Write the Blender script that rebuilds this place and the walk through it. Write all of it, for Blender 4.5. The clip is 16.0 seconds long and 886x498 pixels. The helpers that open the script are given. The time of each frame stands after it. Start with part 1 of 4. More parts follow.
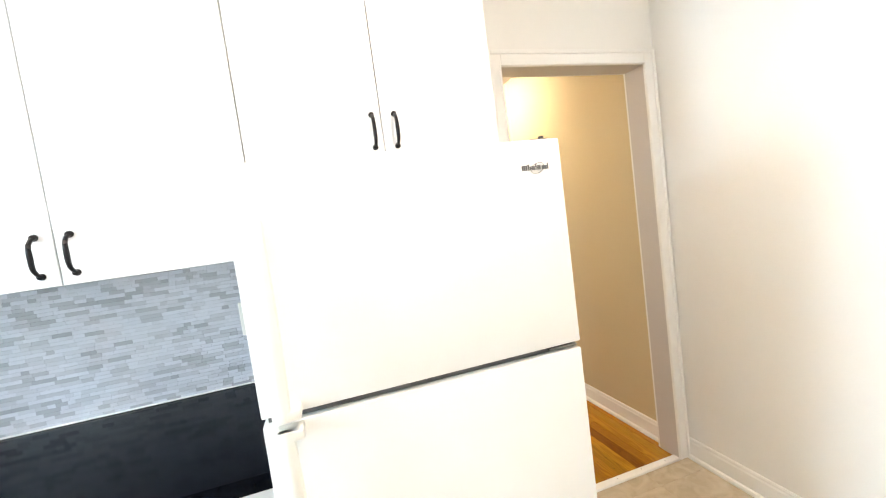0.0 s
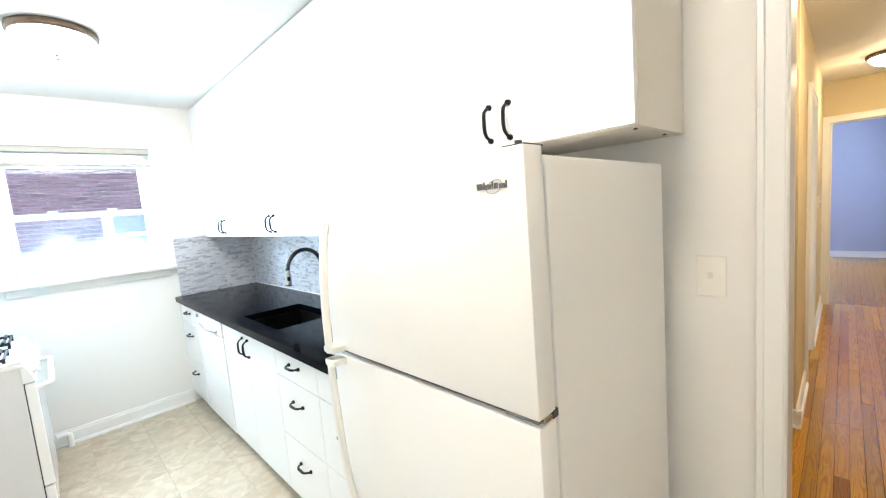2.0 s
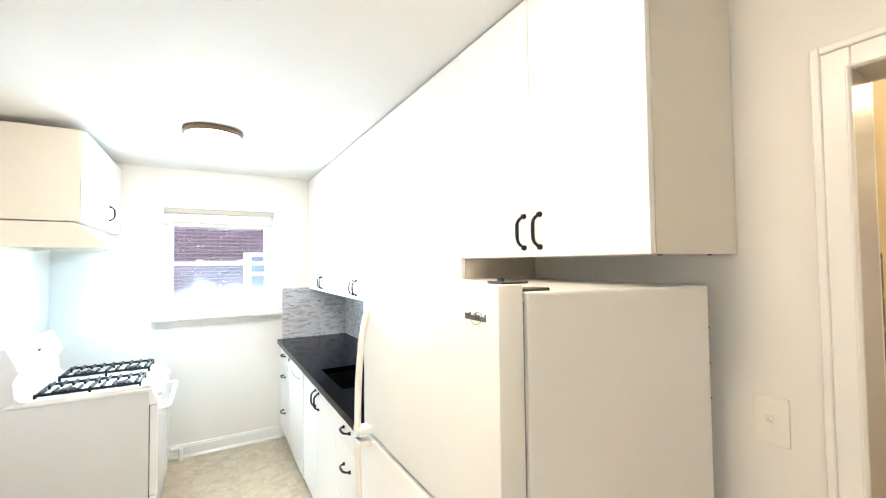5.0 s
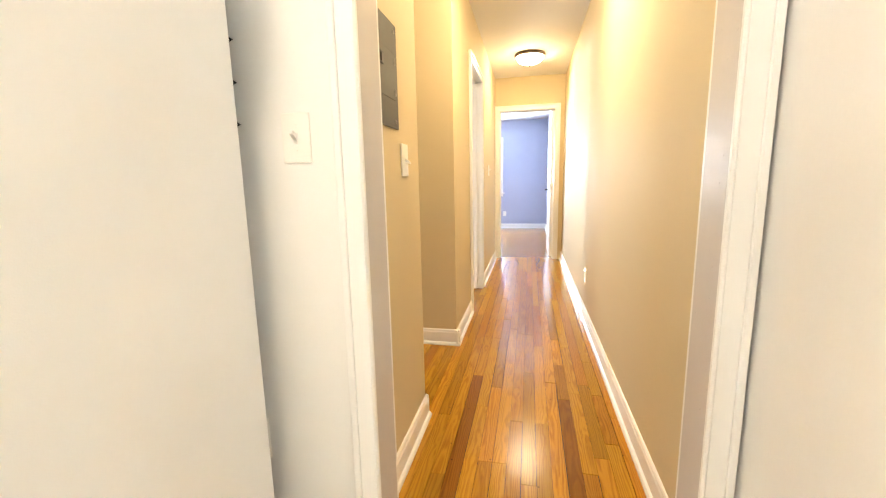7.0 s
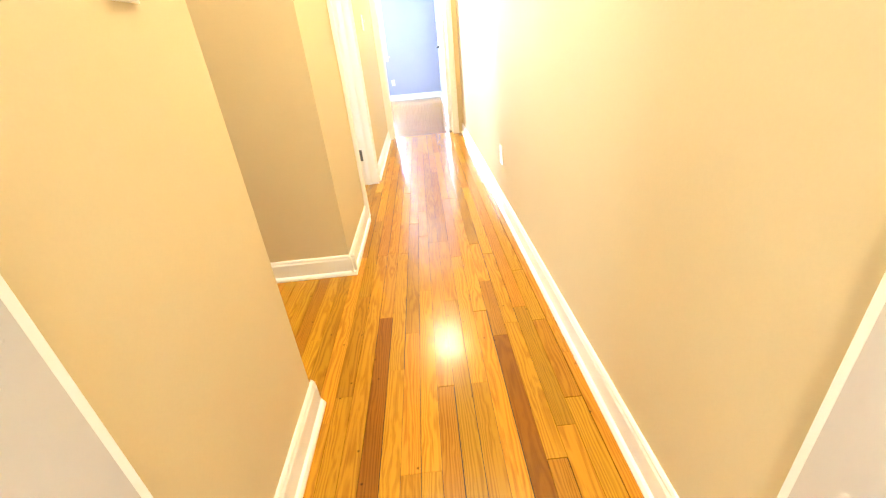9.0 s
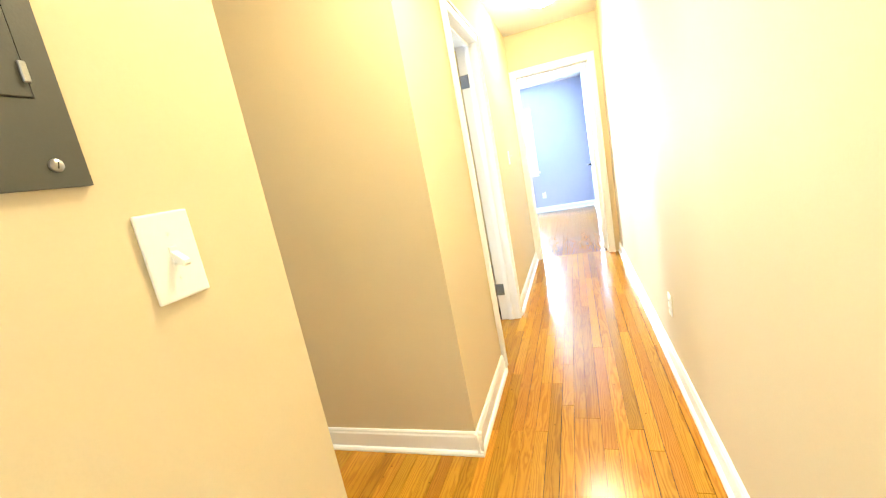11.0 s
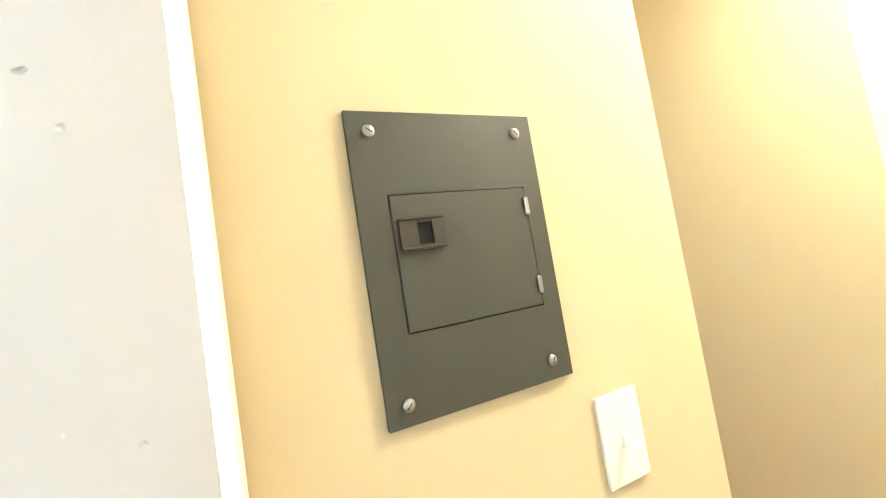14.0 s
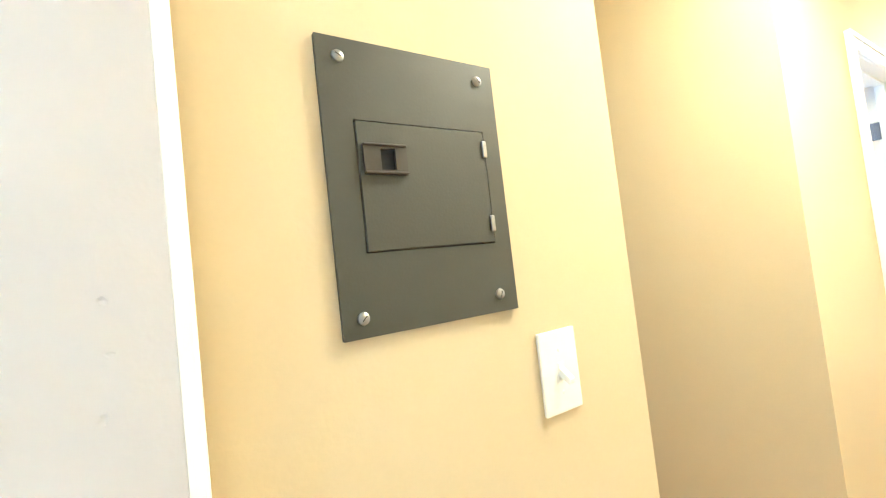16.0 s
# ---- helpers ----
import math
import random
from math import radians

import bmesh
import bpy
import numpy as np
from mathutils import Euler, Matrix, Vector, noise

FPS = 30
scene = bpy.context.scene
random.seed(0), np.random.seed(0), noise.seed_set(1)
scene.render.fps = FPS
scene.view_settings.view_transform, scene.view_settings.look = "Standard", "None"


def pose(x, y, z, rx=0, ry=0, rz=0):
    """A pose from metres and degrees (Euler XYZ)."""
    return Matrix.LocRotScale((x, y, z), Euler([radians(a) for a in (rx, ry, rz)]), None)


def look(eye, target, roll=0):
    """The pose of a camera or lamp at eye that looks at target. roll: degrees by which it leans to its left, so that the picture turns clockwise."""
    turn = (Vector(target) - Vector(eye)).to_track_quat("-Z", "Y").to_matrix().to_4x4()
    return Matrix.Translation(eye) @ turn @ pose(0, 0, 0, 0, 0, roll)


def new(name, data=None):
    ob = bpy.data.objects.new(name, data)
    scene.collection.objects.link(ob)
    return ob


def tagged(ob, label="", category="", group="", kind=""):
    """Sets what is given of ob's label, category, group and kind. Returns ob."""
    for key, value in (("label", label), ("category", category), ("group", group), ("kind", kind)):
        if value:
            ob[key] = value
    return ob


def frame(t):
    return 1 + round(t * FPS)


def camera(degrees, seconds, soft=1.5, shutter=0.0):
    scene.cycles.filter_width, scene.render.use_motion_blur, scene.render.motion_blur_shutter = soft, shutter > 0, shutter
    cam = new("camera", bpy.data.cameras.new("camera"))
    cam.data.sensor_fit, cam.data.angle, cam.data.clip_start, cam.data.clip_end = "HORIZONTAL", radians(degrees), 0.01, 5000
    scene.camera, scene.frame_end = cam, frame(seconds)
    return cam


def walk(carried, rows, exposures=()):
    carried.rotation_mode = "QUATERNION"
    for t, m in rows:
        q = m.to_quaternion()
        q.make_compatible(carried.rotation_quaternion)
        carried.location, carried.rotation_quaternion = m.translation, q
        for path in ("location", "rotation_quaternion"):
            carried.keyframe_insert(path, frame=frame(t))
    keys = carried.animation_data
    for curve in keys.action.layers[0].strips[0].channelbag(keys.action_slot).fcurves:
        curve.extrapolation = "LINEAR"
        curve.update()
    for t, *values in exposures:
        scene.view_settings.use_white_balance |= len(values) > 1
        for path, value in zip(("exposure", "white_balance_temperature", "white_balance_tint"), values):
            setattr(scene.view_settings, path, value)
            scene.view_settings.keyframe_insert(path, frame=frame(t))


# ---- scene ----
cam = camera(95.1, 16.0, soft=1.2)
PATH = [
    (0, (0.671, 1.863, 1.428), (1.251, 3.771, 1.277), -7.6),
    (0.5, (0.992, 1.865, 1.521), (1.236, 3.845, 1.376), -4.5),
    (1, (1.265, 1.972, 1.555), (1.152, 3.966, 1.448), -2.4),
    (1.5, (1.446, 2.069, 1.549), (0.659, 3.906, 1.473), -3.5),
    (2, (1.657, 2.123, 1.49), (0.233, 3.511, 1.276), -4.7),
    (2.5, (1.673, 2.157, 1.383), (-0.068, 3.106, 1.118), -5.8),
    (3, (1.666, 2.132, 1.332), (-0.275, 2.559, 1.11), -6.55),
    (3.2, (1.700, 2.092, 1.336), (-0.273, 2.352, 1.144), -7.1),
    (5.3, (1.85, 2.313, 1.642), (0.263, 3.527, 1.73), -0.0),
    (5.5, (1.85, 2.344, 1.597), (0.388, 3.708, 1.662), -0.0),
    (6, (1.864, 2.407, 1.46), (0.722, 4.049, 1.426), -0.3),
    (6.5, (1.879, 2.473, 1.301), (1.089, 4.304, 1.147), -0.9),
    (7, (1.937, 2.576, 1.105), (1.499, 4.5, 0.778), -1.2),
    (7.5, (1.982, 2.729, 0.988), (1.845, 4.591, 0.271), -2.3),
    (8, (1.961, 2.896, 0.957), (1.94, 4.605, -0.082), -4.4),
    (8.5, (1.907, 3.155, 0.98), (2.117, 4.832, -0.09), -2.7),
    (9, (1.904, 3.329, 1.035), (1.908, 5.107, 0.119), -5.6),
    (9.5, (1.957, 3.52, 1.047), (1.679, 5.307, 0.192), -4.5),
    (10, (1.981, 3.591, 1.126), (1.5, 5.375, 0.359), -6.6),
    (10.2, (1.972, 3.63, 1.162), (1.415, 5.44, 0.519), -8.7),
    (12.3, (2.014, 3.708, 1.295), (1.153, 5.499, 1.067), -12.1),
    (12.5, (1.998, 3.705, 1.318), (0.99, 5.424, 1.144), -12.2),
    (13, (1.968, 3.7, 1.351), (0.676, 5.224, 1.275), -12.0),
    (13.5, (1.928, 3.685, 1.396), (0.356, 4.92, 1.424), -10.3),
    (14, (1.879, 3.662, 1.444), (0.077, 4.518, 1.575), -9.2),
    (14.5, (1.874, 3.659, 1.434), (0.059, 4.49, 1.558), -9.3),
    (15, (1.868, 3.661, 1.428), (0.068, 4.525, 1.542), -8.4),
    (15.5, (1.869, 3.658, 1.416), (0.088, 4.562, 1.519), -7.7),
    (16, (1.893, 3.641, 1.362), (0.186, 4.679, 1.45), -6.5),
]
EXPOSURES = [(0, 3.28, 6950, 16), (1.5, 3.18, 6800, 15), (2.0, 3.08, 6800, 14), (2.5, 3.04, 6800, 15), (3, 3.08, 7050, 16), (5.3, 3.0, 7450, 16), (6, 3.1, 7500, 16), (6.5, 3.31, 7500, 16), (7, 3.71, 7350, 15), (7.5, 4.15, 7000, 8), (8, 4.5, 7150, 7), (8.5, 4.53, 7300, 8), (9, 4.46, 7100, 9), (9.5, 4.43, 7000, 7), (10.2, 4.48, 6350, 3), (12.3, 4.38, 6250, 4), (13, 4.38, 5950, 4), (13.5, 4.4, 5950, 7), (14, 4.52, 5350, 4), (16, 4.52, 5300, 4)]
walk(cam, [(t, look(eye, target, roll)) for t, eye, target, roll in PATH], EXPOSURES)

# ---------------------------------------------------------------- light

world = bpy.data.worlds.new("sky")
scene.world = world
world.use_nodes = True
wn = world.node_tree
sky = wn.nodes.new("ShaderNodeTexSky")
sky.sky_type, sky.sun_disc = "NISHITA", False
sky.sun_elevation, sky.sun_rotation = radians(42), radians(123)
wn.links.new(sky.outputs[0], wn.nodes["Background"].inputs[0])
wn.nodes["Background"].inputs[1].default_value = 0.09

sun_data = bpy.data.lights.new("sun", "SUN")
sun_data.energy, sun_data.angle, sun_data.color = 0.6, radians(10), (1.0, 0.96, 0.9)
sun = new("sun", sun_data)
sun.matrix_basis = look((0, 0, 20), (-0.62 * 20, 0.41 * 20, 20 - 0.67 * 20))


def window_light(name, eye, target, w, h, watts, colour):
    d = bpy.data.lights.new(name, "AREA")
    d.shape, d.size, d.size_y, d.energy, d.color = "RECTANGLE", w, h, watts, colour
    ob = new(name, d)
    ob.matrix_basis = look(eye, target)
    return ob


# ---------------------------------------------------------------- materials
def material(name, base, rough=0.5, metal=0.0, var=0.04, scale=6.0, fine=120.0, bump=0.05, coat=0.0, piece=0.0, spec=0.5, islands=False, stain=None, skew=0.0, pits=0.0):
    """A painted or solid surface: colour with broad and fine variation, fine relief, piece: change from piece to piece."""
    m = bpy.data.materials.new(name)
    m.use_nodes = True
    t = m.node_tree
    L, N = t.links.new, t.nodes.new
    b = t.nodes["Principled BSDF"]
    b.inputs["Roughness"].default_value, b.inputs["Metallic"].default_value = rough, metal
    b.inputs["Coat Weight"].default_value = coat
    b.inputs["Specular IOR Level"].default_value = spec
    co = N("ShaderNodeTexCoord")
    where = co.outputs["Object"]
    if piece:
        src = N("ShaderNodeNewGeometry") if islands else N("ShaderNodeObjectInfo")
        chance = src.outputs["Random Per Island" if islands else "Random"]
        far = N("ShaderNodeVectorMath"); far.operation = "MULTIPLY_ADD"
        L(chance, far.inputs[0]); far.inputs[1].default_value = (31.7, 57.3, 23.1)
        L(where, far.inputs[2])
        where = far.outputs[0]
    n1, n2 = N("ShaderNodeTexNoise"), N("ShaderNodeTexNoise")
    n1.inputs["Scale"].default_value, n1.inputs["Detail"].default_value = scale, 4
    n2.inputs["Scale"].default_value, n2.inputs["Detail"].default_value = fine, 3
    L(where, n1.inputs["Vector"])
    L(where, n2.inputs["Vector"])
    add = N("ShaderNodeMath"); add.operation = "MULTIPLY_ADD"
    L(n1.outputs[0], add.inputs[0]); add.inputs[1].default_value = 0.65
    half = N("ShaderNodeMath"); half.operation = "MULTIPLY"
    L(n2.outputs[0], half.inputs[0]); half.inputs[1].default_value = 0.35
    L(half.outputs[0], add.inputs[2])
    val = N("ShaderNodeMapRange")
    L(add.outputs[0], val.inputs[0])
    val.inputs[1].default_value, val.inputs[2].default_value = 0.3, 0.7
    val.inputs[3].default_value, val.inputs[4].default_value = 1 - var, 1 + var
    hsv = N("ShaderNodeHueSaturation")
    hsv.inputs["Color"].default_value = (*base, 1)
    last = val.outputs[0]
    if piece:
        r = N("ShaderNodeMapRange")
        L(chance, r.inputs[0])
        r.inputs[3].default_value, r.inputs[4].default_value = 1 - piece, 1 + piece
        if skew:
            few = N("ShaderNodeMath"); few.operation = "POWER"; few.inputs[1].default_value = skew
            L(chance, few.inputs[0]); L(few.outputs[0], r.inputs[0])
            r.inputs[3].default_value, r.inputs[4].default_value = 1 + 0.25 * piece, 1 - 2 * piece
        mul = N("ShaderNodeMath"); mul.operation = "MULTIPLY"
        L(last, mul.inputs[0]); L(r.outputs[0], mul.inputs[1])
        last = mul.outputs[0]
    L(last, hsv.inputs["Value"])
    colour = hsv.outputs[0]
    if stain:
        s = N("ShaderNodeTexNoise")
        s.inputs["Scale"].default_value, s.inputs["Detail"].default_value, s.inputs["Distortion"].default_value = stain[0], 6, 1.2
        L(where, s.inputs["Vector"])
        ramp = N("ShaderNodeMapRange")
        L(s.outputs[0], ramp.inputs[0])
        ramp.inputs[1].default_value, ramp.inputs[2].default_value = stain[1], stain[2]
        mix = N("ShaderNodeMix"); mix.data_type = "RGBA"
        L(ramp.outputs[0], mix.inputs[0]); L(colour, mix.inputs[6])
        mix.inputs[7].default_value = (*stain[3], 1)
        colour = mix.outputs[2]
    L(colour, b.inputs["Base Color"])
    if bump:
        bp = N("ShaderNodeBump")
        bp.inputs["Strength"].default_value, bp.inputs["Distance"].default_value = bump, 0.004
        L(n2.outputs[0], bp.inputs["Height"])
        L(bp.outputs[0], b.inputs["Normal"])
    if pits:
        # old knocks under the paint, a few millimetres across
        warp = N("ShaderNodeVectorMath"); warp.operation = "MULTIPLY_ADD"
        L(n2.outputs["Color"], warp.inputs[0]); warp.inputs[1].default_value = (0.016, 0.016, 0.016)
        L(where, warp.inputs[2])
        vo = N("ShaderNodeTexVoronoi"); vo.inputs["Scale"].default_value = pits
        L(warp.outputs[0], vo.inputs["Vector"])
        dent = N("ShaderNodeMapRange"); dent.inputs[1].default_value, dent.inputs[2].default_value = 0.04, 0.12
        L(vo.outputs["Distance"], dent.inputs[0])
        bd = N("ShaderNodeBump"); bd.inputs["Strength"].default_value, bd.inputs["Distance"].default_value = 0.6, 0.003
        L(dent.outputs[0], bd.inputs["Height"])
        L(bp.outputs[0], bd.inputs["Normal"])
        L(bd.outputs[0], b.inputs["Normal"])
    rr = N("ShaderNodeMapRange")
    L(n1.outputs[0], rr.inputs[0])
    rr.inputs[3].default_value, rr.inputs[4].default_value = max(0.0, rough * 0.85), min(1.0, rough * 1.15)
    L(rr.outputs[0], b.inputs["Roughness"])
    return m


def wood_floor(name, base, dark, rough=0.18, islands=False, relief=0.03, spec=0.38, vary=(0.70, 1.18)):
    """Varnished oak strip: grain along y, colour from strip to strip."""
    m = bpy.data.materials.new(name)
    m.use_nodes = True
    t = m.node_tree
    L, N = t.links.new, t.nodes.new
    b = t.nodes["Principled BSDF"]
    co = N("ShaderNodeTexCoord")
    rnd = N("ShaderNodeNewGeometry") if islands else N("ShaderNodeObjectInfo")
    r = rnd.outputs["Random Per Island" if islands else "Random"]
    comb = N("ShaderNodeCombineXYZ")
    sh = N("ShaderNodeMath"); sh.operation = "MULTIPLY"; sh.inputs[1].default_value = 37.0
    L(r, sh.inputs[0]); L(sh.outputs[0], comb.inputs[0]); L(sh.outputs[0], comb.inputs[1])
    off = N("ShaderNodeVectorMath"); off.operation = "ADD"
    L(co.outputs["Object"], off.inputs[0]); L(comb.outputs[0], off.inputs[1])
    mp = N("ShaderNodeMapping")
    mp.inputs["Scale"].default_value = (9, 0.45, 1)
    L(off.outputs[0], mp.inputs["Vector"])
    wave = N("ShaderNodeTexNoise")
    wave.inputs["Scale"].default_value, wave.inputs["Detail"].default_value, wave.inputs["Distortion"].default_value = 1.6, 5, 1.4

    def calc(op, *args):
        n = N("ShaderNodeMath"); n.operation = op
        for i, a in enumerate(args):
            if isinstance(a, (int, float)):
                n.inputs[i].default_value = a
            else:
                L(a, n.inputs[i])
        return n.outputs[0]

    if islands:
        L(mp.outputs[0], wave.inputs["Vector"])
        rings = calc("MULTIPLY", wave.outputs[0], 24)
    else:
        # growth rings cut lengthwise: arches down the strip, swaying
        mp.inputs["Scale"].default_value = (12, 1.9, 1)
        wave.inputs["Detail"].default_value, wave.inputs["Distortion"].default_value = 3, 0.6
        L(mp.outputs[0], wave.inputs["Vector"])
        xyz = N("ShaderNodeSeparateXYZ")
        L(co.outputs["Object"], xyz.inputs[0])
        heart = calc("MULTIPLY_ADD", calc("FRACT", calc("MULTIPLY", r, 37.0)), 0.10, -0.022)
        u = calc("DIVIDE", calc("SUBTRACT", xyz.outputs[0], heart), 0.040)
        slope = calc("MULTIPLY_ADD", calc("FRACT", calc("MULTIPLY", r, 91.0)), 34.0, -17.0)
        f = calc("MULTIPLY_ADD", calc("MULTIPLY", u, u), 15.0, calc("MULTIPLY", xyz.outputs[1], slope))
        rings = calc("MULTIPLY_ADD", wave.outputs[0], 26.0, f)
    sine = N("ShaderNodeMath"); sine.operation = "SINE"
    L(rings, sine.inputs[0])
    mp2 = N("ShaderNodeMapping")
    mp2.inputs["Scale"].default_value = (260, 5, 1)
    L(off.outputs[0], mp2.inputs["Vector"])
    fine = N("ShaderNodeTexNoise"); fine.inputs["Scale"].default_value = 1.0; fine.inputs["Detail"].default_value = 3
    L(mp2.outputs[0], fine.inputs["Vector"])
    g = N("ShaderNodeMath"); g.operation = "MULTIPLY_ADD"; g.inputs[1].default_value = 0.13
    soft = N("ShaderNodeMath"); soft.operation = "MULTIPLY_ADD"; soft.inputs[1].default_value, soft.inputs[2].default_value = 0.55, 0.25
    L(fine.outputs[0], soft.inputs[0])
    L(sine.outputs[0], g.inputs[0]); L(soft.outputs[0], g.inputs[2])
    rg = N("ShaderNodeMapRange")
    rg.inputs[1].default_value, rg.inputs[2].default_value = (0.25, 0.85) if islands else (0.30, 0.62)
    L(g.outputs[0], rg.inputs[0])
    mix = N("ShaderNodeMix"); mix.data_type = "RGBA"
    mix.inputs[6].default_value, mix.inputs[7].default_value = (*dark, 1), (*base, 1)
    L(rg.outputs[0], mix.inputs[0])
    hsv = N("ShaderNodeHueSaturation")
    v = N("ShaderNodeMapRange"); v.inputs[3].default_value, v.inputs[4].default_value = (0.95, 1.05) if islands else vary
    uneven = calc("POWER", r, 0.7)
    L(uneven, v.inputs[0]); L(v.outputs[0], hsv.inputs["Value"])
    h = N("ShaderNodeMapRange"); h.inputs[3].default_value, h.inputs[4].default_value = 0.487, 0.500
    fr = N("ShaderNodeMath"); fr.operation = "FRACT"
    L(sh.outputs[0], fr.inputs[0]); L(fr.outputs[0], h.inputs[0]); L(h.outputs[0], hsv.inputs["Hue"])
    L(mix.outputs[2], hsv.inputs["Color"])
    knot = N("ShaderNodeTexVoronoi"); knot.voronoi_dimensions = "2D"
    knot.inputs["Scale"].default_value = 4.5
    L(off.outputs[0], knot.inputs["Vector"])
    kr = N("ShaderNodeMapRange")
    kr.inputs[1].default_value, kr.inputs[2].default_value, kr.inputs[3].default_value, kr.inputs[4].default_value = 0.008, 0.024, (1.0 if islands else 0.35), 1.0
    L(knot.outputs["Distance"], kr.inputs[0])
    spot = N("ShaderNodeMix"); spot.data_type = "RGBA"; spot.blend_type = "MULTIPLY"; spot.inputs[0].default_value = 1.0
    L(hsv.outputs[0], spot.inputs[6]); L(kr.outputs[0], spot.inputs[7])
    L(spot.outputs[2], b.inputs["Base Color"])
    ro = N("ShaderNodeMapRange")
    ro.inputs[3].default_value, ro.inputs[4].default_value = rough * 0.8, rough * 1.4
    L(fine.outputs[0], ro.inputs[0]); L(ro.outputs[0], b.inputs["Roughness"])
    b.inputs["Specular IOR Level"].default_value = spec
    bp = N("ShaderNodeBump"); bp.inputs["Strength"].default_value, bp.inputs["Distance"].default_value = relief, 0.002
    L(g.outputs[0], bp.inputs["Height"]); L(bp.outputs[0], b.inputs["Normal"])
    return m


def glowing(name, colour, strength):
    m = bpy.data.materials.new(name)
    m.use_nodes = True
    b = m.node_tree.nodes["Principled BSDF"]
    b.inputs["Base Color"].default_value = (0.85, 0.83, 0.8, 1)
    b.inputs["Roughness"].default_value = 0.35
    b.inputs["Emission Color"].default_value = (*colour, 1)
    b.inputs["Emission Strength"].default_value = strength
    return m


def clear_glass(name):
    m = bpy.data.materials.new(name)
    m.use_nodes = True
    t = m.node_tree
    gl, tr, mx, fr = (t.nodes.new("ShaderNode" + k) for k in ("BsdfGlossy", "BsdfTransparent", "MixShader", "Fresnel"))
    gl.inputs["Roughness"].default_value = 0.02
    fr.inputs["IOR"].default_value = 1.5
    t.links.new(fr.outputs[0], mx.inputs[0])
    t.links.new(tr.outputs[0], mx.inputs[1])
    t.links.new(gl.outputs[0], mx.inputs[2])
    t.links.new(mx.outputs[0], t.nodes["Material Output"].inputs[0])
    return m


WALL_K = material("off_white_wall_paint", (0.82, 0.805, 0.77), 0.55, var=0.015, scale=2.5, fine=160, bump=0.06)
WALL_H = material("tan_wall_paint", (0.61, 0.505, 0.315), 0.75, var=0.025, scale=2.5, fine=160, bump=0.06)
WALL_B = material("blue_grey_wall_paint", (0.40, 0.43, 0.56), 0.6, var=0.03, scale=2.5, fine=160, bump=0.05)
CEIL = material("white_ceiling_paint", (0.75, 0.74, 0.72), 0.7, var=0.02, scale=3, fine=200, bump=0.05)
TRIM = material("white_gloss_trim_paint", (0.83, 0.82, 0.79), 0.32, var=0.008, scale=3, fine=220, bump=0.02)
# repainted wood with knocks, a greyer tone than TRIM
LINING = material("greyer_repainted_wood", (0.55, 0.517, 0.497), 0.4, var=0.01, scale=4, fine=45, bump=0.16, pits=30.0)
CAB = material("white_cabinet_lacquer", (0.86, 0.86, 0.85), 0.3, var=0.01, scale=4, fine=200, bump=0.01)
# side faces: their warmer, dimmer light is put into a darker cream than CAB
CAB_SIDE = material("white_side_panel_with_warm_shade", (0.75, 0.705, 0.62), 0.4, var=0.015, scale=4, fine=300, bump=0.02)
FRIDGE = material("white_textured_enamel", (0.86, 0.85, 0.82), 0.33, var=0.01, scale=6, fine=420, bump=0.10)
ENAMEL = material("white_enamel", (0.86, 0.86, 0.86), 0.16, var=0.01, scale=6, fine=60, bump=0.01)
# the stove's shaded side is put into this grey; its front is ENAMEL
STOVE_SIDE = material("side_steel_greyed_for_shade", (0.68, 0.68, 0.69), 0.4, var=0.02, scale=5, fine=200, bump=0.03)
PLASTIC = material("white_plastic", (0.84, 0.82, 0.76), 0.35, var=0.01, bump=0.0)
BRONZE = material("oil_rubbed_bronze", (0.016, 0.013, 0.013), 0.38, 0.7, var=0.3, scale=40, fine=300, bump=0.05)
RIM = material("brushed_bronze_rim", (0.16, 0.115, 0.085), 0.35, 0.8, var=0.15, scale=30, fine=300, bump=0.03)
STONE = material("black_granite", (0.0020, 0.0026, 0.0046), 0.08, var=0.8, scale=60, fine=420, bump=0.01, spec=0.045)
SINK = material("black_composite_sink", (0.003, 0.003, 0.0035), 0.35, var=0.3, scale=80, fine=500, bump=0.05, spec=0.2)
STEEL = material("brushed_steel", (0.42, 0.41, 0.39), 0.25, 1.0, var=0.1, scale=20, fine=300, bump=0.03)
ZINC = material("zinc_screw", (0.36, 0.355, 0.34), 0.34, 1.0, var=0.15, scale=60, fine=400, bump=0.05)
DARK = material("dark_gap", (0.007, 0.007, 0.007), 0.9, var=0.2)
GASKET = material("grey_gasket_and_rail_shadow", (0.30, 0.30, 0.30), 0.6, var=0.1)
DARK_STEEL_SHADE = material("dark_hinge_steel_and_gap_shade", (0.045, 0.044, 0.042), 0.45, 0.3, var=0.15)
BADGE = material("dark_grey_badge_print", (0.11, 0.11, 0.11), 0.4, var=0.1)
BLACK = material("black_cast_iron", (0.006, 0.006, 0.008), 0.5, var=0.3, scale=60, fine=300, bump=0.2, spec=0.3)
PANEL = material("grey_green_panel_enamel", (0.053, 0.053, 0.040), 0.5, var=0.06, scale=12, fine=300, bump=0.06)
PANEL_LATCH = material("brown_grey_latch", (0.045, 0.038, 0.031), 0.4, var=0.1)
TILE_F = material("beige_marbled_vinyl_tile", (0.45, 0.37, 0.262), 0.36, var=0.11, scale=7, fine=40, bump=0.03, piece=0.06, stain=(9.0, 0.40, 0.74, (0.60, 0.525, 0.42)))
GROUT = material("tan_vinyl_joint", (0.40, 0.35, 0.27), 0.6, var=0.1)
MOSAIC = material("grey_stone_strip_tile", (0.61, 0.62, 0.665), 0.22, var=0.06, scale=14, fine=140, bump=0.05, piece=0.20, skew=2.6)
